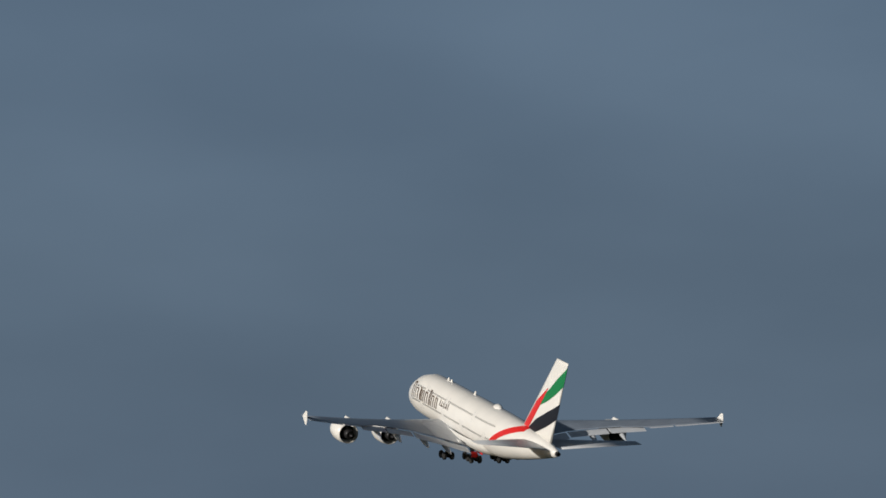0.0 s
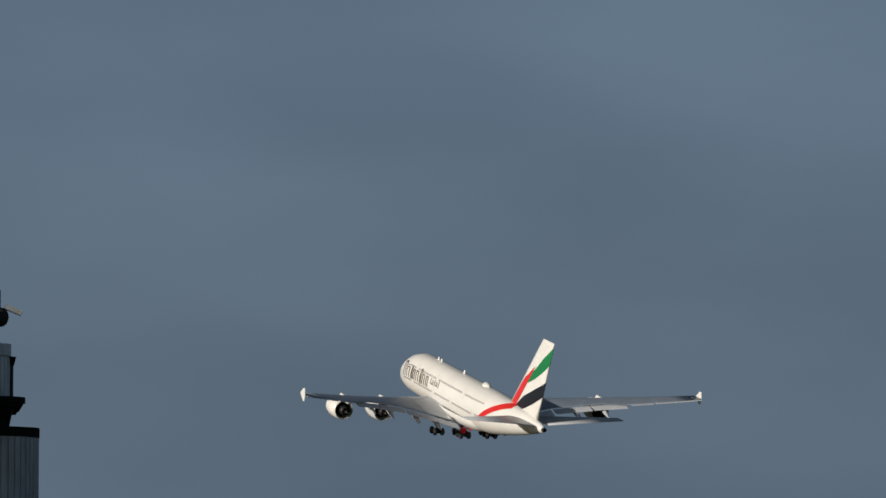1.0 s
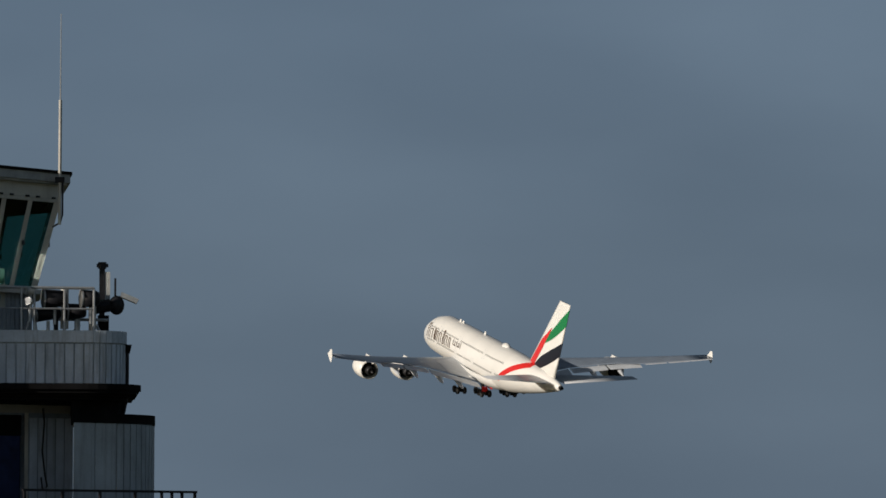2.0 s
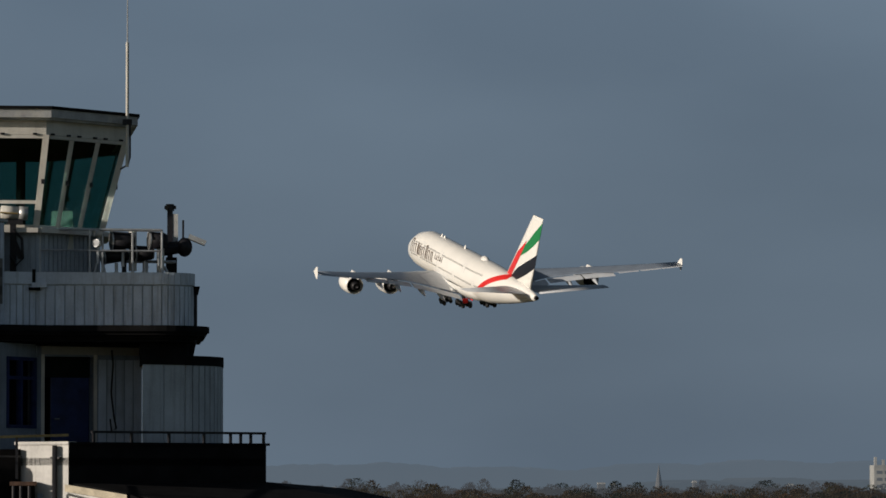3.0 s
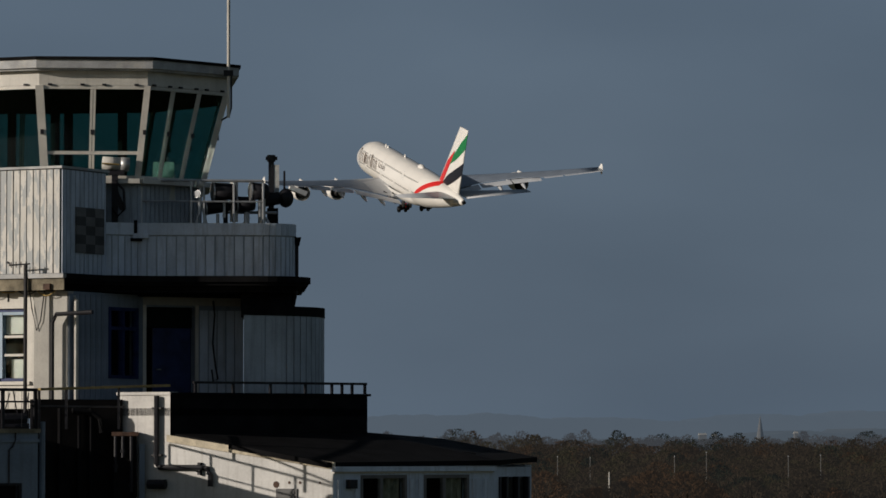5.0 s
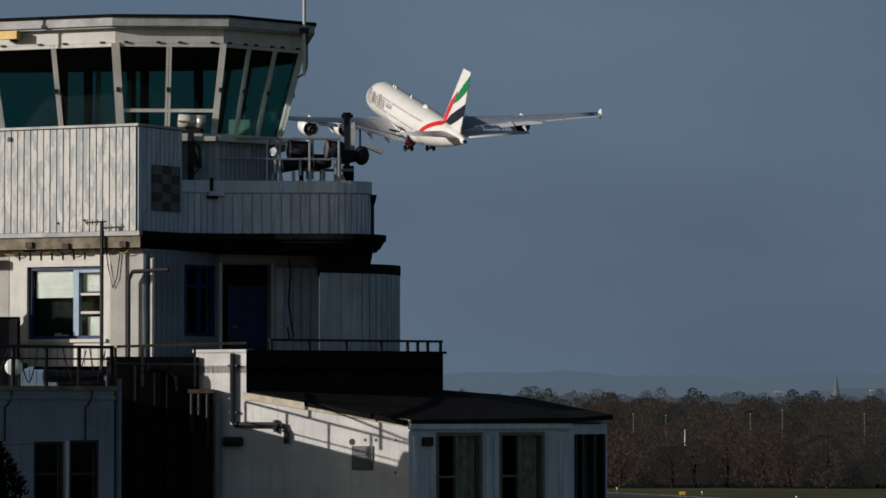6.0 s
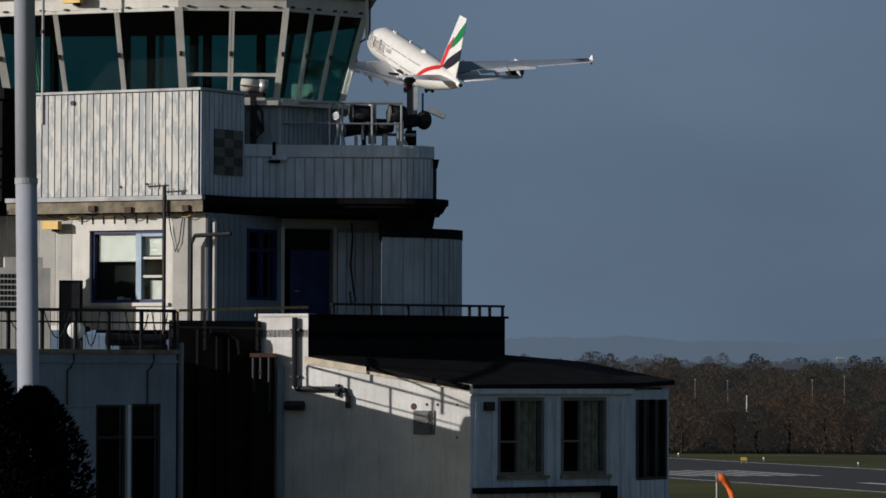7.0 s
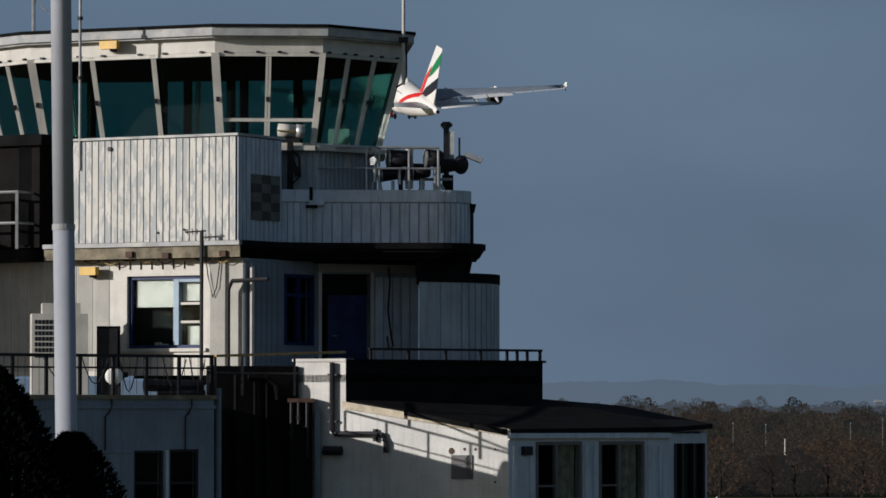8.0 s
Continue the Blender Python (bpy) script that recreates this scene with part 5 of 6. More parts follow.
# ---- woods and far distance ----
def crown_data(rng, n, cx, cy, base, height, radius, leaf, upright=0.6):
    """Slivers scattered through an uneven crown: thick below, ragged above."""
    u = rng.random(n)
    z = base + height * u ** 0.85
    prof = np.sin(np.pi * np.clip(0.12 + 0.86 * u, 0, 1)) ** 0.7
    ang = rng.random(n) * 2 * np.pi
    lobes = 1 + 0.28 * np.sin(ang * 3 + rng.random() * 6) + 0.2 * np.sin(ang * 5 + z)
    r = radius * prof * lobes * np.sqrt(0.15 + 0.85 * rng.random(n))
    p = np.stack([cx + r * np.cos(ang), cy + r * np.sin(ang), z], 1)
    d = np.stack([np.cos(ang), np.sin(ang), upright + 0.9 * rng.random(n)], 1) + rng.normal(0, 0.55, (n, 3))
    d /= np.linalg.norm(d, axis=1)[:, None]
    s = np.cross(d, rng.normal(0, 1, (n, 3)))
    s /= np.linalg.norm(s, axis=1)[:, None]
    ln = leaf * (0.6 + 0.9 * rng.random(n))[:, None]
    wd = ln * 0.30
    return np.stack([p - d * ln * 0.5 - s * wd, p - d * ln * 0.5 + s * wd, p + d * ln * 0.6 + s * wd * 0.4], 1)


def mesh_of(name, tris, material):
    v = tris.reshape(-1, 3)
    me = bpy.data.meshes.new(name)
    me.from_pydata(v.tolist(), [], np.arange(len(v)).reshape(-1, 3).tolist())
    me.materials.append(M[material])
    return me


def build_woods():
    rng = np.random.default_rng(5)
    kinds = {"twig": [], "twig_olive": [], "twig_rust": [], "evergreen": [], "wood_far": []}
    # the wood fills a wedge beyond the runway
    for d in np.arange(690, 1750, 11.0):
        far = (d - 690) / 1060
        step = 10.0 + 9 * far
        a0, a1 = math.tan(radians(-1.5)) * d, math.tan(radians(12.5)) * d
        for x in np.arange(a0, a1, step):
            x += rng.uniform(-5, 5)
            y = d + rng.uniform(-6, 6) + (x - 60) * -0.12
            q = rng.random()
            kind = "evergreen" if q < 0.06 else "twig_rust" if q < 0.2 else "twig_olive" if q < 0.42 else "twig"
            if far > 0.55:
                kind = "wood_far" if q > 0.05 else kind
            h = rng.uniform(6.8, 9.4) + 7.2 * min(1, far * 1.9) + (1.5 if q < 0.06 else 0) * (far > 0.3)
            h *= 0.97 + 0.24 * noise.noise((x / 30, y / 45, 1.7))
            if d < 720:
                h *= 0.8
            n = int(1150 - 760 * far)
            dense = 1.7 if kind == "evergreen" else 1.0
            kinds[kind].append(crown_data(rng, int(n * dense), x, y, 0.2, h, rng.uniform(3.6, 5.8) + 2 * far, (0.32 + 0.42 * far) / dense ** 0.5, 0.7 if kind != "evergreen" else 0.1))
    labels = {"twig_olive": "olive-brown bare trees of the wood", "twig": "bare brown winter trees of a wide wood", "twig_rust": "russet-leaved trees scattered in the wood", "evergreen": "dark evergreen trees standing in the wood", "wood_far": "distant hazy bare wood"}
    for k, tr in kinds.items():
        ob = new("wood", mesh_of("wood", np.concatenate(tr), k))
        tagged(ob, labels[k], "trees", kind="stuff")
    # undergrowth that closes the wood's edge
    tr = []
    for d in (684, 690, 698, 710, 740, 800):
        for x in np.arange(-20, 165, 3.0):
            tr.append(crown_data(rng, 150, x, d + rng.uniform(-3, 3) + (x - 60) * -0.12, -0.2, rng.uniform(2.2, 4.6), rng.uniform(1.8, 3.0), 0.38, 0.6))
    tagged(new("undergrowth", mesh_of("undergrowth", np.concatenate(tr), "wood_near")), "dense dark undergrowth along the edge of the wood", "bushes", kind="stuff")
    # single trees at its edge
    variants = []
    for i, (m, h, r) in enumerate((("twig", 9.5, 4.4), ("twig_rust", 9.0, 5.2), ("twig", 7.5, 3.6), ("evergreen", 8.0, 3.2), ("twig_rust", 6.5, 3.8))):
        tree = thing("tree", "bare brown winter tree at the edge of the wood" if m == "twig" else "rounded russet tree at the edge of the wood" if m == "twig_rust" else "dark evergreen tree at the edge of the wood", "tree", "trees at the wood's edge", pose(60 + 11 * i, 676, 0))
        bm = bmesh.new()
        tube(bm, [(0, 0, 0), (0.15, 0, h * 0.3), (0.1, 0.1, h * 0.7)], 0.28, 7, 0.08)
        for k in range(7):
            a = k * 0.9
            tube(bm, [(0.1, 0, h * (0.25 + 0.05 * k)), (math.cos(a) * r * 0.6, math.sin(a) * r * 0.6, h * (0.45 + 0.06 * k))], 0.09, 5, 0.03)
        part("trunk", bm, "bark", tree)
        ob = new("crown", mesh_of("crown", crown_data(rng, 1700, 0, 0, h * 0.08, h * 0.92, r, 0.45), m))
        ob.parent = tree
        variants.append(tree)
    places = [(x, 672 + rng.uniform(-3, 5) + (x - 60) * -0.12) for x in np.arange(10, 150, 6.5)]
    for i, (x, y) in enumerate(places):
        copy_thing(variants[(i * 3 + i // 4) % 5], pose(x + rng.uniform(-2, 2), y, 0, 0, 0, rng.uniform(0, 360)))
    for i, tree in enumerate(variants):
        tree.location = (36 + 23 * i, 679 - 2 * i, 0)
    # low fence line of pale posts and a white chimney-like mast in the wood
    for x, d, z0, z1 in ((48.9, 742, 0, 11.2), (54.4, 742, 0, 11.0), (68.7, 742, 0, 11.2), (74.1, 742, 0, 11.9), (88.0, 742, 0, 11.2), (93.5, 742, 0, 11.4)):
        post = thing("lineside_post", "slim pale lineside post rising out of the wood", "post", "lineside posts", pose(x, d, 0))
        bm = bmesh.new()
        tube(bm, [(0, 0, 0), (0, 0, z1)], 0.065, 6, 0.06)
        part("shaft", bm, "chequer_light", post)
        bm = bmesh.new()
        tube(bm, [(0, 0, z1), (0, 0, z1 + 0.2)], 0.09, 6, 0.08)
        part("cap", bm, "steel", post)
    mast = thing("white_mast", "short white mast at the edge of the wood", "mast", at=pose(53.6, 690, 0))
    bm = bmesh.new()
    tube(bm, [(0, 0, 0), (0, 0, 8.9)], 0.12, 8, 0.11)
    part("shaft", bm, "white_paint", mast)
    for z in (5.4, 6.6, 7.8):
        bm = bmesh.new()
        tube(bm, [(0, 0, z), (0, 0, z + 0.18)], 0.15, 8)
        part("band", bm, "grey_paint", mast)


def build_far():
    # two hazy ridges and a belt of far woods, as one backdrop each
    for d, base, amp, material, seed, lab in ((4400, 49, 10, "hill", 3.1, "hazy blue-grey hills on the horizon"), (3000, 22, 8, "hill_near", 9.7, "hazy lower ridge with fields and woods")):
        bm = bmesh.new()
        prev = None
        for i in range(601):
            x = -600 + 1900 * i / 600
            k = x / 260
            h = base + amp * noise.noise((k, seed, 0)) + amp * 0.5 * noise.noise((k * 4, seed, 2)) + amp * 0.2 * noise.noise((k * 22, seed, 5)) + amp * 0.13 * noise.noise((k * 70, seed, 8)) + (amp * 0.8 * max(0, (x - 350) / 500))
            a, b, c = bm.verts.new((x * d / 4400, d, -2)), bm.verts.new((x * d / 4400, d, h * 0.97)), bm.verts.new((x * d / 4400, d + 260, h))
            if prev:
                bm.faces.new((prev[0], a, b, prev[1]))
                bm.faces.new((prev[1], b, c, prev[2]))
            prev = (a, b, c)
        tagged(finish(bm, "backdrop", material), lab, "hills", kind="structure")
    rng = np.random.default_rng(11)
    tr = []
    for d in (1850, 2050, 2300):
        for x in np.arange(-d * 0.03, d * 0.21, 12):
            tr.append(crown_data(rng, 160, x, d + rng.uniform(-30, 30), 0, rng.uniform(12, 16) + (d - 1850) / 150, 9, 1.7, 0.5))
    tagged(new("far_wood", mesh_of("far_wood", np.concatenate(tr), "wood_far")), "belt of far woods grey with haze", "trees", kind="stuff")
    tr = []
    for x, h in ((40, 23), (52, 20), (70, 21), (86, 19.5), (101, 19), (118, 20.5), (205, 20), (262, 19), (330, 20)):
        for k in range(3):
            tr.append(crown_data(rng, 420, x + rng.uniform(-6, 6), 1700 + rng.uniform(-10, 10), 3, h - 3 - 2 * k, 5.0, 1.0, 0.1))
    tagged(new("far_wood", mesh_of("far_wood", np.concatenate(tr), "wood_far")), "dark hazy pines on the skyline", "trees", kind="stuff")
    # an office block, a church spire, a few pale roofs
    block = thing("office_block", "pale office block with roof aerials far away", "office block", at=pose(413, 2500, 0))
    bm = bmesh.new()
    box(bm, -10, 10, -8, 8, 0, 32.5)
    wall = part("wall", bm, "far_pale", block)
    bm = bmesh.new()
    box(bm, 10.05, 15, -7, 8, 0, 33.5)
    part("stair_tower", bm, "far_grey", block)
    for f in range(5):
        for k in range(4):
            bm = bmesh.new()
            box(bm, -8.6 + k * 4.6, -5.4 + k * 4.6, -8.1, -8.0, 11.5 + f * 4, 13.3 + f * 4)
            part("window", bm, "far_grey", block)
    for x, z in ((-8, 34), (-3.5, 32.5), (0.5, 33), (3, 33), (7, 32.5), (13, 34)):
        bm = bmesh.new()
        box(bm, x - 0.7, x + 0.7, -1, 1, 32.5, z + 3.2)
        part("roof_plant", bm, "far_pale", block)
    spire = thing("church_spire", "hazy stone church spire above the wood", "church spire", at=pose(258, 2300, 0))
    bm = bmesh.new()
    box(bm, -2.6, 2.6, -2.6, 2.6, 0, 17)
    part("tower", bm, "far_grey", spire)
    bm = bmesh.new()
    tube(bm, [(0, 0, 17), (0, 0, 31)], 2.4, 8, 0.15)
    part("steeple", bm, "far_grey", spire)
    for x, y, w, h, z in ((292, 2950, 5, 1.2, 23.6), (300, 2950, 3, 1.0, 23.2), (90, 2950, 3, 1.0, 21.5), (112, 2950, 3, 1.0, 21), (355, 2950, 2.5, 1.3, 24.6), (420, 2950, 4, 1.3, 22.5)):
        roof = thing("far_house", "pale far-off house on the hazy ridge", "house", "far houses", pose(x, y, 0))
        bm = bmesh.new()
        box(bm, -w / 2, w / 2, -3, 3, 0, z)
        part("wall", bm, "far_grey", roof)
        bm = bmesh.new()
        hexa(bm, [(-w / 2 - .3, -3.4, z), (w / 2 + .3, -3.4, z), (w / 2 + .3, 3.4, z), (-w / 2 - .3, 3.4, z), (-w / 2, -0.2, z + h), (w / 2, -0.2, z + h), (w / 2, 0.2, z + h), (-w / 2, 0.2, z + h)])
        part("roof", bm, "far_pale", roof)


def build_windsock():
    sock = thing("windsock", "faded orange windsock drooping from its mast on the grass", "windsock", at=pose(24.8, 350, 0))
    bm = bmesh.new()
    tube(bm, [(0, 0, 0), (0, 0, 4.05)], 0.06, 8)
    part("mast", bm, "white_paint", sock)
    bm = bmesh.new()
    pts = [(0.05, 0, 3.9), (0.45, 0, 3.85), (0.8, 0, 3.45), (1.1, 0, 2.75), (1.35, 0, 2.0), (1.5, 0, 1.4)]
    tube(bm, pts, 0.36, 14, 0.16)
    part("sleeve", bm, "orange", sock, "faded orange cloth sleeve", True)
    bm = bmesh.new()
    tube(bm, [(-0.06, 0, 3.9), (0.06, 0, 3.9)], 0.38, 14)
    part("hoop", bm, "steel", sock)


# ---- the near pole and tree ----
def build_foreground():
    pole = thing("lamp_column", "tall tapered grey steel lamp column", "lamp column", at=pose(-2.38, 30, 0, 0, -0.9, 0))
    bm = bmesh.new()
    tube(bm, [(0, 0, 0), (0, 0, 13.32)], 0.078, 20, 0.074)
    part("lower_shaft", bm, "pole", pole, "", True)
    bm = bmesh.new()
    tube(bm, [(0, 0, 13.3), (0, 0, 18.0)], 0.073, 20, 0.066)
    part("upper_shaft", bm, "pole", pole, "", True)
    bm = bmesh.new()
    tube(bm, [(0, 0, 13.29), (0, 0, 13.33)], 0.079, 20)
    part("joint", bm, "grey_paint", pole)
    rng = np.random.default_rng(3)
    tree = thing("evergreen_tree", "evergreen tree top, its shade painted near-black", "tree", at=pose(-2.35, 25, 0))
    bm = bmesh.new()
    tube(bm, [(0, 0, 0), (0.05, 0, 6), (-0.05, 0, 11.6)], 0.22, 8, 0.03)
    part("trunk", bm, "bark", tree)
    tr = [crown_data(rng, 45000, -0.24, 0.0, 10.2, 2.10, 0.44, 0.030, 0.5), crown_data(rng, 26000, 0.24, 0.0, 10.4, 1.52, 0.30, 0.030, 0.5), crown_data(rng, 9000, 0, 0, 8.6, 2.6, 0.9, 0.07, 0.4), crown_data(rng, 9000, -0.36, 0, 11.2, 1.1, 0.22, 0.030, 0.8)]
    ob = new("crown", mesh_of("crown", np.concatenate(tr), "shaded_evergreen"))
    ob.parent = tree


# ---- things on the tower ----
def cylinder_lamp(name, label, p, aim, length, r, body, face):
    """A drum-shaped lamp with a pale front, on a short bracket."""
    t = thing(name, label, "floodlight", "gallery floodlights")
    a = Vector(p)
    d = Vector(aim).normalized()
    bm = bmesh.new()
    tube(bm, [a, a + d * length * 0.12, a + d * length], r * 0.72, 16, r)
    part("housing", bm, body, t, "", True)
    bm = bmesh.new()
    tube(bm, [a + d * length, a + d * (length + 0.03)], r * 1.06, 16)
    part("rim", bm, "steel", t)
    bm = bmesh.new()
    tube(bm, [a + d * (length + 0.031), a + d * (length + 0.04)], r * 0.9, 16)
    part("lens", bm, face, t)
    bm = bmesh.new()
    tube(bm, [a + d * length * 0.5 - V(0, 0, r), a + d * length * 0.5 - V(0, 0, r + 0.35)], 0.035, 6)
    part("bracket", bm, "steel", t)
    return t


def build_tower_things():
    # whip aerial at the roof's corner
    p = Vector((-0.84, 93.28))
    mast = thing("whip_aerial", "tall pale whip aerial on the cab roof", "aerial")
    bm = bmesh.new()
    tube(bm, [(p.x, p.y, 19.1), (p.x, p.y, 21.75)], 0.035, 8)
    part("lower_tube", bm, "white_paint", mast)
    bm = bmesh.new()
    tube(bm, [(p.x, p.y, 21.75), (p.x, p.y, 23.6)], 0.016, 6, 0.008)
    part("whip", bm, "steel", mast)
    bm = bmesh.new()
    bar(bm, (p.x - 0.1, p.y, 20.05), (p.x + 0.1, p.y, 20.05), 0.12)
    tube(bm, [(p.x + 0.06, p.y, 20.0), (p.x + 0.06, p.y, 19.3), (p.x + 0.02, p.y, 19.15), (p.x - 0.15, p.y + 0.05, 19.05)], 0.02, 6)
    part("clamp", bm, "black_metal", mast)
    # small mast with stays, far side of the roof
    p = at(-7.25, 3.05)
    m2 = thing("roof_mast", "slim stayed mast on the cab roof", "mast")
    bm = bmesh.new()
    tube(bm, [(*p, 20.2), (*p, 21.6)], 0.04, 6)
    part("shaft", bm, "steel", m2)
    bm = bmesh.new()
    tube(bm, [(p[0], p[1], 21.2), (p[0] + 1.1, p[1] - 0.3, 20.25)], 0.015, 5)
    part("stay", bm, "steel", m2)
    # thin pole fixed before the cab
    p = at(-3.86, -0.05)
    m3 = thing("conduit_pole", "thin galvanised pole clamped before the cab windows", "pole")
    bm = bmesh.new()
    tube(bm, [(*p, 17.2), (*p, 21.6)], 0.03, 8)
    part("shaft", bm, "grey_paint", m3)
    for z in (19.1, 20.35, 20.95):
        bm = bmesh.new()
        tube(bm, [(*p, z), (*p, z + 0.07)], 0.06, 8)
        part("collar", bm, "black_metal", m3)
    # yellow bulkhead lamps
    for (a, b, z, w) in ((-4.05, 1.12, 19.9, 0.44), (-3.75, -0.02, 15.08, 0.40)):
        lamp = thing("bulkhead_lamp", "small yellow bulkhead lamp on the white wall", "lamp", "yellow wall lamps")
        q0, q1 = at(a, b - 0.12), at(a + w, b - 0.12)
        bm = bmesh.new()
        bar(bm, (*q0, z), (*q1, z), 0.14, 0.17)
        part("case", bm, "yellow", lamp)
        bm = bmesh.new()
        bar(bm, (*at(a + w / 2, b - 0.06), z - 0.1), (*at(a + w / 2, b + 0.1), z - 0.1), 0.08, 0.06)
        part("bracket", bm, "black_metal", lamp)
    # camera housing above the cabin's corner, on a dark post
    q = (-3.16, 92.35)
    cctv = thing("camera_housing", "white weatherproof camera housing on a dark post", "camera")
    bm = bmesh.new()
    tube(bm, [(q[0] - 0.3, q[1] - 0.1, 18.07), (q[0] + 0.06, q[1] - 0.02, 18.05)], 0.135, 14)
    part("housing", bm, "white_paint", cctv, "", True)
    bm = bmesh.new()
    tube(bm, [(q[0] + 0.07, q[1] - 0.02, 18.05), (q[0] + 0.25, q[1], 18.04)], 0.145, 14)
    part("front", bm, "steel", cctv, "", True)
    bm = bmesh.new()
    bar(bm, (q[0] - 0.05, q[1], 17.94), (q[0] - 0.05, q[1], 15.75), 0.13)
    bar(bm, (q[0] - 0.2, q[1], 17.88), (q[0] + 0.15, q[1], 17.88), 0.16, 0.12)
    bar(bm, (q[0] - 0.05, q[1], 17.5), (q[0] + 0.12, q[1], 17.1), 0.12)
    part("post", bm, "black_metal", cctv)
    bm = bmesh.new()
    tube(bm, [(q[0] - 0.31, q[1] - 0.24, 18.05), (q[0] + 0.05, q[1] - 0.16, 18.03)], 0.018, 6)
    part("stripe", bm, "ochre", cctv)
    bm = bmesh.new()
    tube(bm, [(q[0] - 0.05, q[1] - 0.1, 17.7), (q[0] + 0.14, q[1] - 0.12, 17.5), (q[0] + 0.16, q[1] - 0.12, 17.1), (q[0] + 0.02, q[1] - 0.1, 16.95), (q[0] - 0.1, q[1] - 0.1, 17.15)], 0.03, 6)
    part("cable", bm, "black_metal", cctv)
    # railing round the gallery
    rail = thing("gallery_railing", "pale tubular railing round the cab gallery", "railing")
    run = [(-3.42, 92.6), (-2.66, 92.75), (-1.62, 92.9), (-0.72, 93.0), (-0.1, 93.05)]
    for z, r in ((17.74, 0.035), (17.3, 0.022)):
        bm = bmesh.new()
        tube(bm, [(x, y, z) for x, y in run], r, 6)
        part("rail", bm, "steel", rail)
    for x, y in run + [(-1.35, 92.95)]:
        bm = bmesh.new()
        tube(bm, [(x, y, 15.75), (x, y, 17.75)], 0.024, 6)
        part("post", bm, "steel", rail)
    # floodlights and horns
    drum = "black drum floodlight with a pale rim on the gallery"
    cylinder_lamp("floodlight", drum, (-0.70, 93.25, 17.53), (-1, -0.22, -0.02), 0.46, 0.20, "black_metal", "chequer_light")
    cylinder_lamp("floodlight", drum, (0.0, 93.25, 17.53), (-1, -0.22, 0.0), 0.36, 0.19, "black_metal", "chequer_light")
    cylinder_lamp("floodlight", "black drum lamp slung low on the gallery", (-0.82, 93.4, 17.24), (-1, -0.2, -0.12), 0.50, 0.15, "black_metal", "black_metal")
    cylinder_lamp("floodlight", "black drum lamp slung low on the gallery", (-0.28, 93.4, 17.28), (-1, -0.2, -0.05), 0.38, 0.17, "black_metal", "black_metal")
    cylinder_lamp("floodlight", "small white lamp on the gallery rail", (-1.36, 93.0, 17.66), (-1, -0.6, 0.1), 0.16, 0.085, "white_paint", "grey_paint")
    cylinder_lamp("floodlight", "small white lamp on the gallery rail", (-1.42, 93.0, 17.44), (-0.5, -1, 0.1), 0.14, 0.08, "white_paint", "grey_paint")
    horn = thing("signal_horn", "round black signal horn at the gallery's end", "horn")
    bm = bmesh.new()
    rings = []
    for k in range(9):
        a = math.pi * k / 8
        rings.append([bm.verts.new((0.38 + 0.21 * math.cos(a) * 0.8, 93.7 + 0.21 * math.sin(a) * math.cos(2 * math.pi * j / 14), 17.42 + 0.21 * math.sin(a) * math.sin(2 * math.pi * j / 14))) for j in range(14)])
    for a, b in zip(rings, rings[1:]):
        for j in range(14):
            bm.faces.new((a[j], a[(j + 1) % 14], b[(j + 1) % 14], b[j]))
    part("bell", bm, "black_metal", horn, "", True)
    bm = bmesh.new()
    tube(bm, [(0.25, 93.7, 17.42), (-0.1, 93.7, 17.36)], 0.14, 10)
    part("throat", bm, "black_metal", horn)
    for x, z0, z1, r, m in ((-0.72, 16.9, 17.75, 0.085, "white_paint"), (-0.13, 16.75, 17.72, 0.08, "white_paint"), (-0.9, 15.75, 17.2, 0.05, "black_metal"), (-0.45, 15.75, 17.1, 0.06, "steel")):
        st = thing("lamp_post", "stubby tubular support for the gallery lamps", "support", "lamp supports")
        bm = bmesh.new()
        tube(bm, [(x, 93.5, z0), (x, 93.5, z1)], r, 10)
        part("tube", bm, m, st)
        bm = bmesh.new()
        bar(bm, (x, 93.5, 15.75), (x, 93.5, z0 + 0.02), 0.06)
        part("foot", bm, "steel", st)
    brace = thing("brace_frame", "pale braced frame carrying the gallery lamps", "frame")
    for a, b in (((-1.75, 93.3, 15.75), (-1.45, 93.4, 17.2)), ((-1.1, 93.3, 15.75), (-1.4, 93.4, 17.3)), ((-0.95, 93.5, 17.1), (0.2, 93.6, 17.1)), ((-0.85, 93.5, 16.4), (-0.4, 93.5, 17.0)), ((-0.05, 93.6, 17.0), (0.25, 93.6, 16.4))):
        bm = bmesh.new()
        tube(bm, [a, b], 0.035, 6)
        part("strut", bm, "steel", brace)
    mast = thing("sensor_mast", "dark mast with a crossbar and boxes on the gallery", "mast")
    bm = bmesh.new()
    bar(bm, (0.07, 93.75, 15.75), (0.07, 93.75, 18.28), 0.12)
    part("shaft", bm, "black_metal", mast)
    bm = bmesh.new()
    bar(bm, (-0.05, 93.75, 18.27), (0.2, 93.75, 18.27), 0.09, 0.07)
    tube(bm, [(0.07, 93.75, 18.2), (0.07, 93.75, 18.34)], 0.09, 10)
    part("crossbar", bm, "black_metal", mast)
    bm = bmesh.new()
    box(bm, 0.13, 0.24, 93.7, 93.85, 17.5, 18.13)
    part("box", bm, "grey_paint", mast)
    bm = bmesh.new()
    tube(bm, [(0.35, 93.75, 17.5), (0.35, 93.75, 18.0)], 0.022, 6)
    bar(bm, (0.07, 93.75, 17.52), (0.37, 93.75, 17.52), 0.04)
    part("rod", bm, "black_metal", mast)
    bm = bmesh.new()
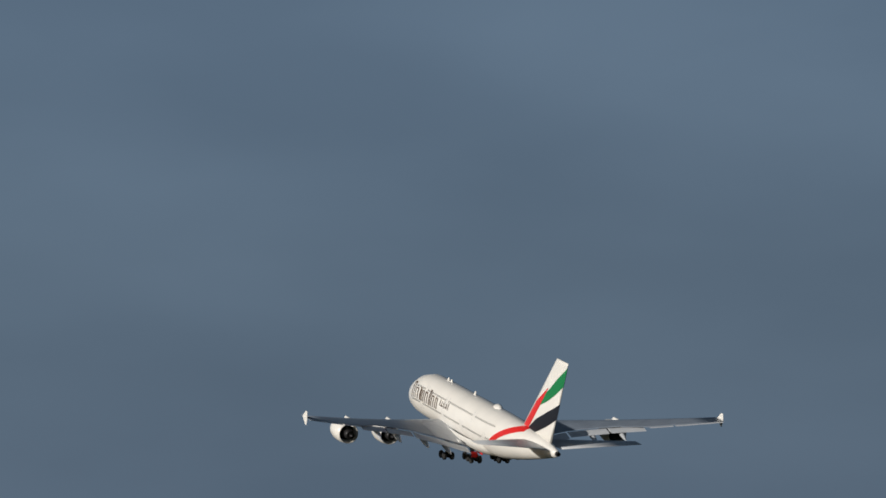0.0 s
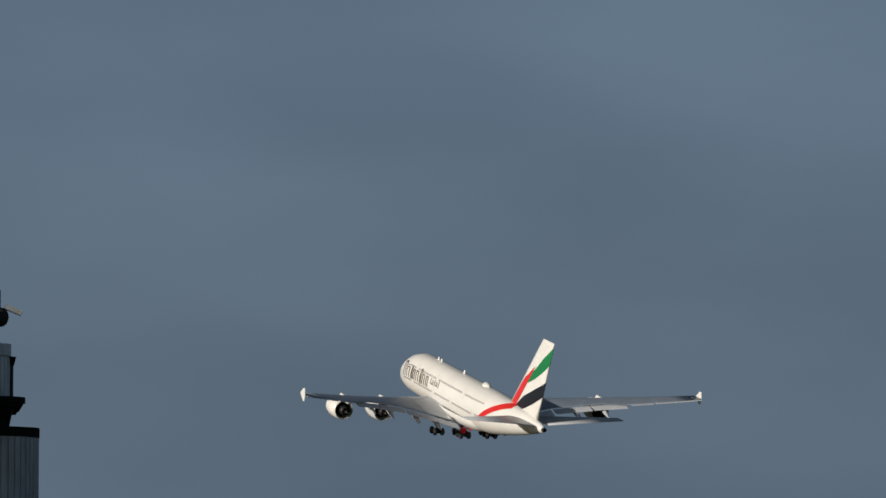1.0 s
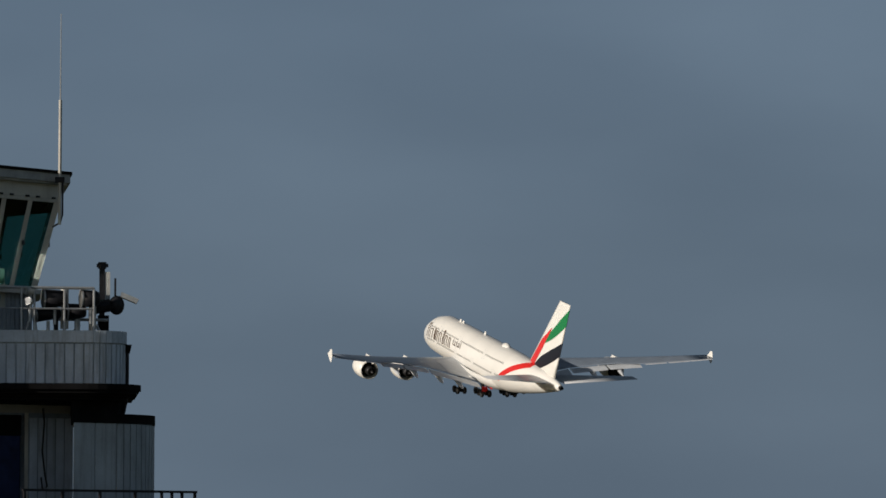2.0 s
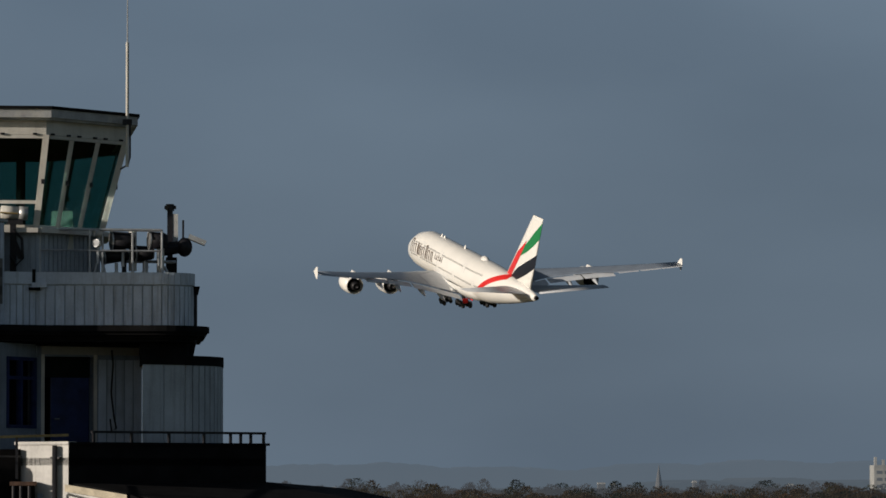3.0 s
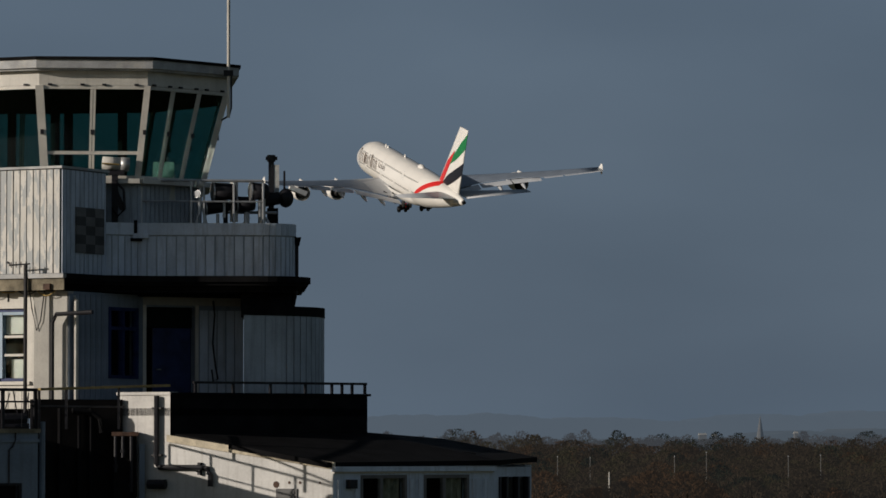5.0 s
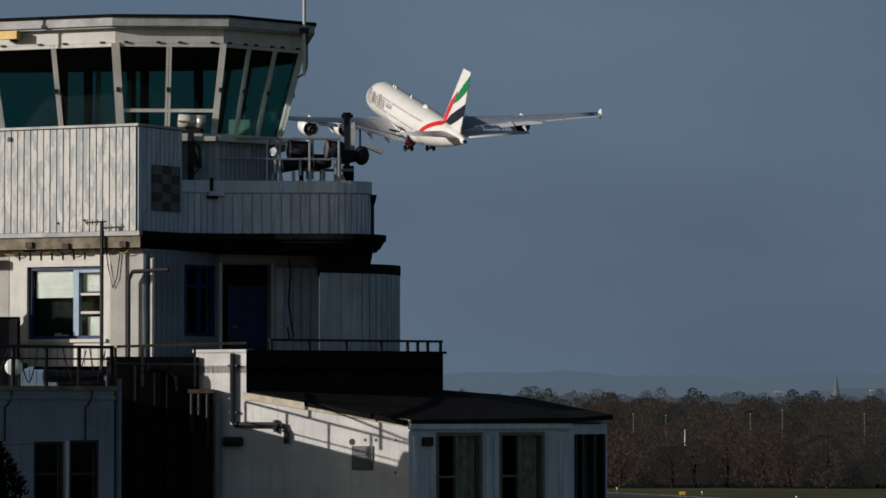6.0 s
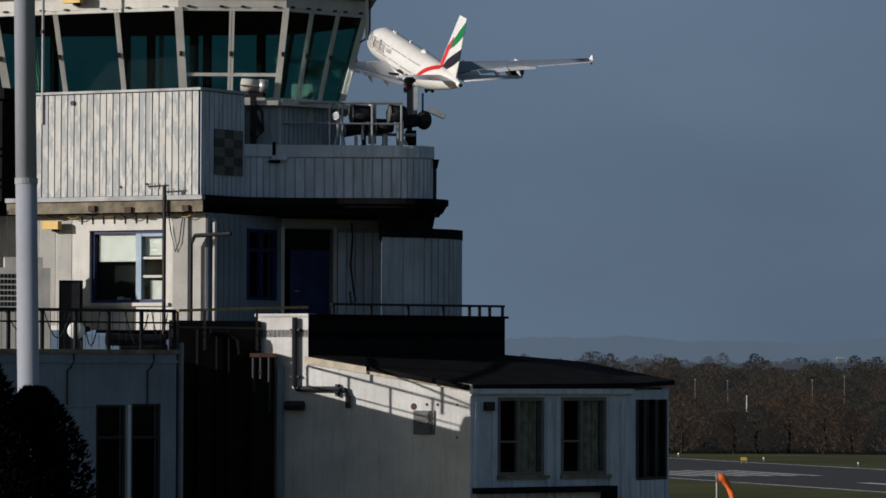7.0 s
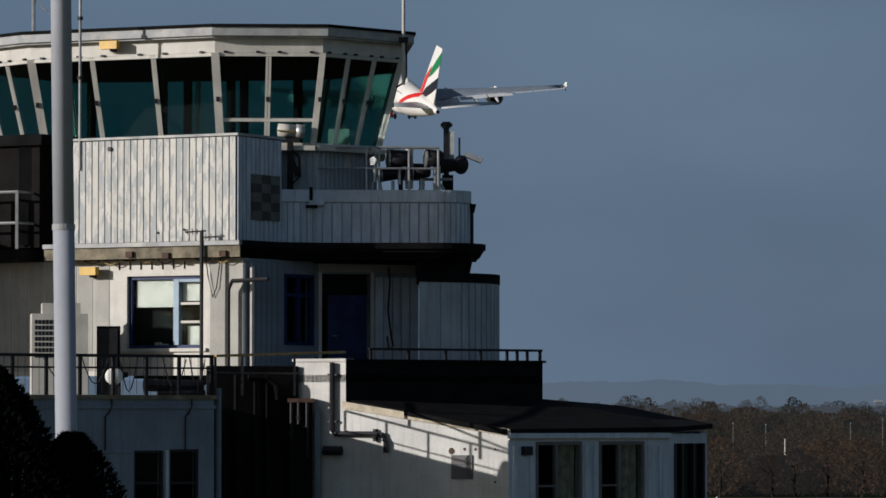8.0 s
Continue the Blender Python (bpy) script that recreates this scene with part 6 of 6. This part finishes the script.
    box(bm, -0.02, 0.22, 93.62, 93.9, 15.75, 17.2)
    part("cabinet", bm, "bitumen", mast)
    panel = thing("tilted_light", "flat pale light fitting tilted on an arm", "light fitting")
    bm = bmesh.new()
    hexa(bm, [(0.46, 93.6, 17.60), (0.80, 93.6, 17.46), (0.80, 94.0, 17.46), (0.46, 94.0, 17.60), (0.48, 93.6, 17.70), (0.85, 93.6, 17.55), (0.85, 94.0, 17.55), (0.48, 94.0, 17.70)])
    part("case", bm, "steel", panel)
    bm = bmesh.new()
    bar(bm, (0.3, 93.8, 17.55), (0.5, 93.8, 17.62), 0.04)
    part("arm", bm, "black_metal", panel)
    # cable box and pipes on the parapet and ledge
    for nm, lab, pts, r, m in (
            ("rainwater_pipe", "black rainwater pipe at the gallery's end", [(0.60, 92.5, 16.38), (0.60, 92.5, 15.6), (0.58, 92.5, 15.35), (0.52, 92.6, 15.05)], 0.045, "black_metal"),
            ("wall_cable", "looped black cable on the shaded wall", [(-1.15, 93.0, 15.2), (-1.12, 92.95, 14.9), (-1.16, 92.95, 14.3), (-1.1, 92.95, 13.8), (-1.05, 92.95, 13.55), (-1.15, 92.95, 13.5), (-1.18, 92.95, 13.75)], 0.02, "black_metal"),
            ("white_pipe", "white waste pipe on the corner of the storey", [(*at(0.1, 0.35), 15.2), (*at(0.22, 0.25), 15.1), (*at(0.22, 0.25), 13.0)], 0.05, "white_paint"),
            ("cranked_pipe", "dark cranked pipe before the corner", [(*at(-0.12, -0.12), 13.0), (*at(-0.12, -0.12), 14.65), (*at(-0.02, -0.12), 14.82), (*at(0.85, -0.12), 14.85)], 0.045, "black_metal"),
            ("wire_loop", "loose black wires hanging on the sunlit wall", [(*at(-0.78, 0.05), 15.3), (*at(-0.7, 0.03), 14.9), (*at(-0.6, 0.04), 14.5), (*at(-0.5, 0.03), 14.7), (*at(-0.42, 0.05), 15.3)], 0.012, "black_metal"),
            ("thin_mast", "thin black aerial mast rising from the terrace", [(*at(-0.62, -0.35), 12.4), (*at(-0.62, -0.35), 15.85)], 0.04, "black_metal")):
        t = thing(nm, lab, "mast" if nm == "thin_mast" else "pipe" if "pipe" in nm else "cable")
        bm = bmesh.new()
        tube(bm, pts, r, 8)
        part("run", bm, m, t)
        if nm == "thin_mast":
            bm = bmesh.new()
            tube(bm, [(*at(-1.02, -0.35), 15.83), (*at(-0.52, -0.35), 15.85)], 0.018, 6)
            for k in range(4):
                tube(bm, [(*at(-0.97 + 0.12 * k, -0.35), 15.78), (*at(-0.97 + 0.12 * k, -0.35), 15.9)], 0.01, 5)
            part("aerial", bm, "black_metal", t)
    hop = thing("rain_hopper", "square black rain hopper at the gallery's end", "hopper")
    bm = bmesh.new()
    hexa(bm, [(0.55, 92.42, 16.34), (0.66, 92.42, 16.34), (0.66, 92.58, 16.34), (0.55, 92.58, 16.34), (0.53, 92.38, 16.52), (0.70, 92.38, 16.52), (0.70, 92.62, 16.52), (0.53, 92.62, 16.52)])
    part("bowl", bm, "bitumen", hop)
    # narrow slots above the window
    for k in range(7):
        q = at(-2.95 + k * 0.27, 0.09)
        dr = thing("vent_slot", "narrow dark vent slot above the window", "vent", "vent slots")
        bm = bmesh.new()
        bar(bm, (q[0], q[1], 15.1), (q[0], q[1], 15.26), 0.025)
        part("slot", bm, "black_metal", dr)
    # air-conditioning unit and dark locker on the terrace
    q0 = (-8.42, 90.1)
    unit = thing("air_conditioner", "white outdoor air-conditioning unit with a square grille", "air conditioner", at=pose(*q0, 12.36, 0, 0, 8))
    bm = bmesh.new()
    box(bm, 0, 1.15, 0, 0.8, 0.05, 1.80)
    part("case", bm, "white_paint", unit)
    bm = bmesh.new()
    box(bm, 0.22, 1.0, 0.1, 0.7, 1.80, 2.02)
    part("hood", bm, "white_paint", unit)
    for i in range(6):
        for j in range(7):
            bm = bmesh.new()
            box(bm, 0.06 + i * 0.075, 0.115 + i * 0.075, -0.012, 0.0, 0.90 + j * 0.115, 0.98 + j * 0.115)
            part("grille_cell", bm, "black_metal", unit)
    bm = bmesh.new()
    box(bm, 0, 1.15, 0, 0.8, 0, 0.05)
    part("base", bm, "rust", unit)
    lock = thing("dark_locker", "tall black locker beside the air conditioner", "locker", at=pose(-7.12, 90.45, 12.36))
    bm = bmesh.new()
    box(bm, 0, 0.46, 0, 0.4, 0, 1.55)
    part("body", bm, "bitumen", lock)
    bm = bmesh.new()
    box(bm, 0.03, 0.43, -0.02, 0.0, 0.05, 1.50)
    part("door", bm, "black_metal", lock)
    globe = thing("terrace_floodlight", "round silver floodlight catching the sun on the terrace rail", "floodlight")
    c = V(-6.28, 84.05, 12.82)
    bm = bmesh.new()
    rings = []
    for k in range(6):
        a = radians(90 * k / 5)
        rings.append([bm.verts.new(c + V(-0.06 * math.sin(a), -0.08 * math.sin(a), 0) + V(0.17 * math.cos(a) * math.cos(2 * math.pi * j / 16), 0, 0.17 * math.cos(a) * math.sin(2 * math.pi * j / 16))) for j in range(16)])
    for a, b in zip(rings, rings[1:]):
        for j in range(16):
            bm.faces.new((a[j], a[(j + 1) % 16], b[(j + 1) % 16], b[j]))
    part("lens", bm, "lamp_glass", globe, "", True)
    bm = bmesh.new()
    tube(bm, [c + V(0, 0.02, 0), c + V(0.25, 0.1, 0.03)], 0.09, 10, 0.05)
    tube(bm, [c + V(0.1, 0.05, 0), c + V(0.1, 0.05, -0.36)], 0.025, 6)
    part("body", bm, "black_metal", globe)
    roll = thing("rolled_hose", "thick black rolled hose lying on the terrace", "hose")
    bm = bmesh.new()
    tube(bm, [(-5.75, 84.75, 12.66), (-5.2, 84.95, 12.64), (-4.65, 85.12, 12.64)], 0.13, 10)
    part("roll", bm, "black_metal", roll)
    bm = bmesh.new()
    tube(bm, [(-5.5, 84.8, 12.5), (-4.6, 85.05, 12.5)], 0.07, 8)
    part("lower_hose", bm, "black_metal", roll)
    # railing along the terrace's inner edge, up to the balcony
    r = thing("link_railing", "rusty yellow-topped railing between terrace and balcony", "railing")
    p0, p1 = V(TC[0] + 0.02, TC[1] + 0.05, 0), V(-2.0, 89.5, 0)
    bm = bmesh.new()
    bar(bm, p0 + V(0, 0, 13.22), p1 + V(0, 0, 13.36), 0.06, 0.05)
    part("top_rail", bm, "ochre", r, "rusty ochre top rail")
    bm = bmesh.new()
    bar(bm, p0 + V(0, 0, 12.9), V(-2.9, 88.9, 12.92), 0.035)
    part("mid_rail", bm, "black_metal", r)
    for k in (0, 1, 3):
        q = p0.lerp(p1, k / 5)
        bm = bmesh.new()
        bar(bm, q + V(0, 0, 12.46), q + V(0, 0, 13.2 + 0.14 * k / 5), 0.05)
        part("post", bm, "black_metal", r)
    # dark cabin and walkway beyond the pole
    sc = thing("side_cabin", "dark timber cabin on the tower's walkway", "cabin")
    a0, a1, a2, a3 = at(-6.8, -0.1), at(-4.85, -0.1), at(-4.85, 1.6), at(-6.8, 1.6)
    bm = bmesh.new()
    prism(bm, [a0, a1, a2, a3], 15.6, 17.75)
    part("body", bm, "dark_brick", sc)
    bm = bmesh.new()
    prism(bm, offset([a0, a1, a2, a3], 0.14), 17.75, 17.98)
    part("roof", bm, "bitumen", sc)
    for x in (-6.4, -5.15):
        bm = bmesh.new()
        bar(bm, (*at(x, -0.13), 15.65), (*at(x, -0.13), 17.72), 0.34, 0.05)
        part("door_post", bm, "bitumen", sc)
    bm = bmesh.new()
    prism(bm, [at(-9, -0.75), at(-4.95, -0.75), at(-4.95, 1.5), at(-9, 1.5)], 15.30, 15.55)
    part("walkway", bm, "dark_brick", sc)
    for z in (16.1, 16.75):
        bm = bmesh.new()
        tube(bm, [(*at(-9, -0.7), z), (*at(-5.0, -0.7), z), (*at(-5.0, 0), z)], 0.03, 6)
        part("rail", bm, "steel", sc)
    for x in (-7.2, -6.5, -6.0, -5.5, -5.0):
        bm = bmesh.new()
        bar(bm, (*at(x, -0.7), 15.55), (*at(x, -0.7), 16.78), 0.06)
        part("rail_post", bm, "steel", sc)
    # loose wires over the terrace rail and along the ledge
    for k, (x, y, z, w, d) in enumerate(((-6.9, 84.0, 13.2, 0.5, 0.5), (-6.2, 84.3, 13.25, 0.35, 0.7), (-5.4, 84.7, 13.2, 0.45, 0.6), (-4.9, 85.0, 13.2, 0.3, 0.55), (-7.6, 83.6, 13.2, 0.6, 0.4))):
        t = thing("loose_wire", "loose black wire slung over the terrace rail", "cable", "terrace wires")
        bm = bmesh.new()
        tube(bm, [(x + w * q / 8, y + 0.3 * w * q / 8, z - d * math.sin(math.pi * q / 8) - 0.05 * q / 8) for q in range(9)], 0.013, 5)
        part("wire", bm, "black_metal", t)
    for k in range(9):
        a = -4.2 + 0.46 * k
        t = thing("ledge_cable", "sagging cable clipped under the ledge", "cable", "ledge cables")
        bm = bmesh.new()
        tube(bm, [(*at(a + 0.46 * q / 6, -0.08), 15.31 - 0.035 * math.sin(math.pi * q / 6) * (1 + k % 3)) for q in range(7)], 0.012, 5)
        part("run", bm, "black_metal" if k % 2 else "ochre", t)
    for k, (a, z) in enumerate(((-2.5, 15.4), (-1.6, 15.36), (-0.2, 15.38))):
        t = thing("junction_box", "small rusty junction box under the ledge", "box", "junction boxes")
        bm = bmesh.new()
        bar(bm, (*at(a, -0.3), z), (*at(a + 0.16, -0.3), z), 0.1, 0.12)
        part("case", bm, "rust", t)


def build_shade_block():
    """An added block, out of view on the sun's side, that shades the storey's left end."""
    wing = thing("building_wing", "unseen added block that shades the tower storey", "building")
    bm = bmesh.new()
    prism(bm, [(-21, 91.0), (-13.4, 90.25), (-13.0, 95.5), (-21, 97)], 0, 16.5)
    part("wall", bm, "render", wing)
    bm = bmesh.new()
    prism(bm, [(-21.2, 90.8), (-13.2, 90.05), (-12.8, 95.7), (-21.2, 97.2)], 16.5, 16.7)
    part("roof", bm, "bitumen", wing)


# ---- building it all ----
build_ground()
build_runway()
airliner = build_airliner()
build_tower()
build_annex()
build_terrace()
build_woods()
build_far()
build_windsock()
build_foreground()
build_tower_things()
build_shade_block()


def attitude(heading, pitch, bank):
    return pose(0, 0, 0, 0, 0, 90 + heading) @ pose(0, 0, 0, 0, -pitch) @ pose(0, 0, 0, -bank)


def motions():
    walk(airliner, [(t, Matrix.Translation((x, y, z)) @ attitude(h, p, b)) for t, x, y, z, h, p, b in FLIGHT])
    # the wing gear swings inward, the body gear folds back
    for leg, y in GEAR:
        side = 1 if y > 0 else -1
        home = Matrix.Translation(leg.location)
        if abs(y) > 4:
            swing = ((0, 0), (1.6, 0), (2.5, 8), (3.5, 30), (4.6, 52), (6.0, 78), (8, 86))
            walk(leg, [(t, home @ Matrix.Translation((0, 0, 0.006 * a)) @ pose(0, 0, 0, -a * side)) for t, a in swing])
        else:
            swing = ((0, 0), (2.5, 0), (4.0, 8), (5.5, 40), (6.6, 74), (8, 84))
            walk(leg, [(t, home @ Matrix.Translation((0, 0, 0.004 * a)) @ pose(0, 0, 0, 0, a)) for t, a in swing])


motions()
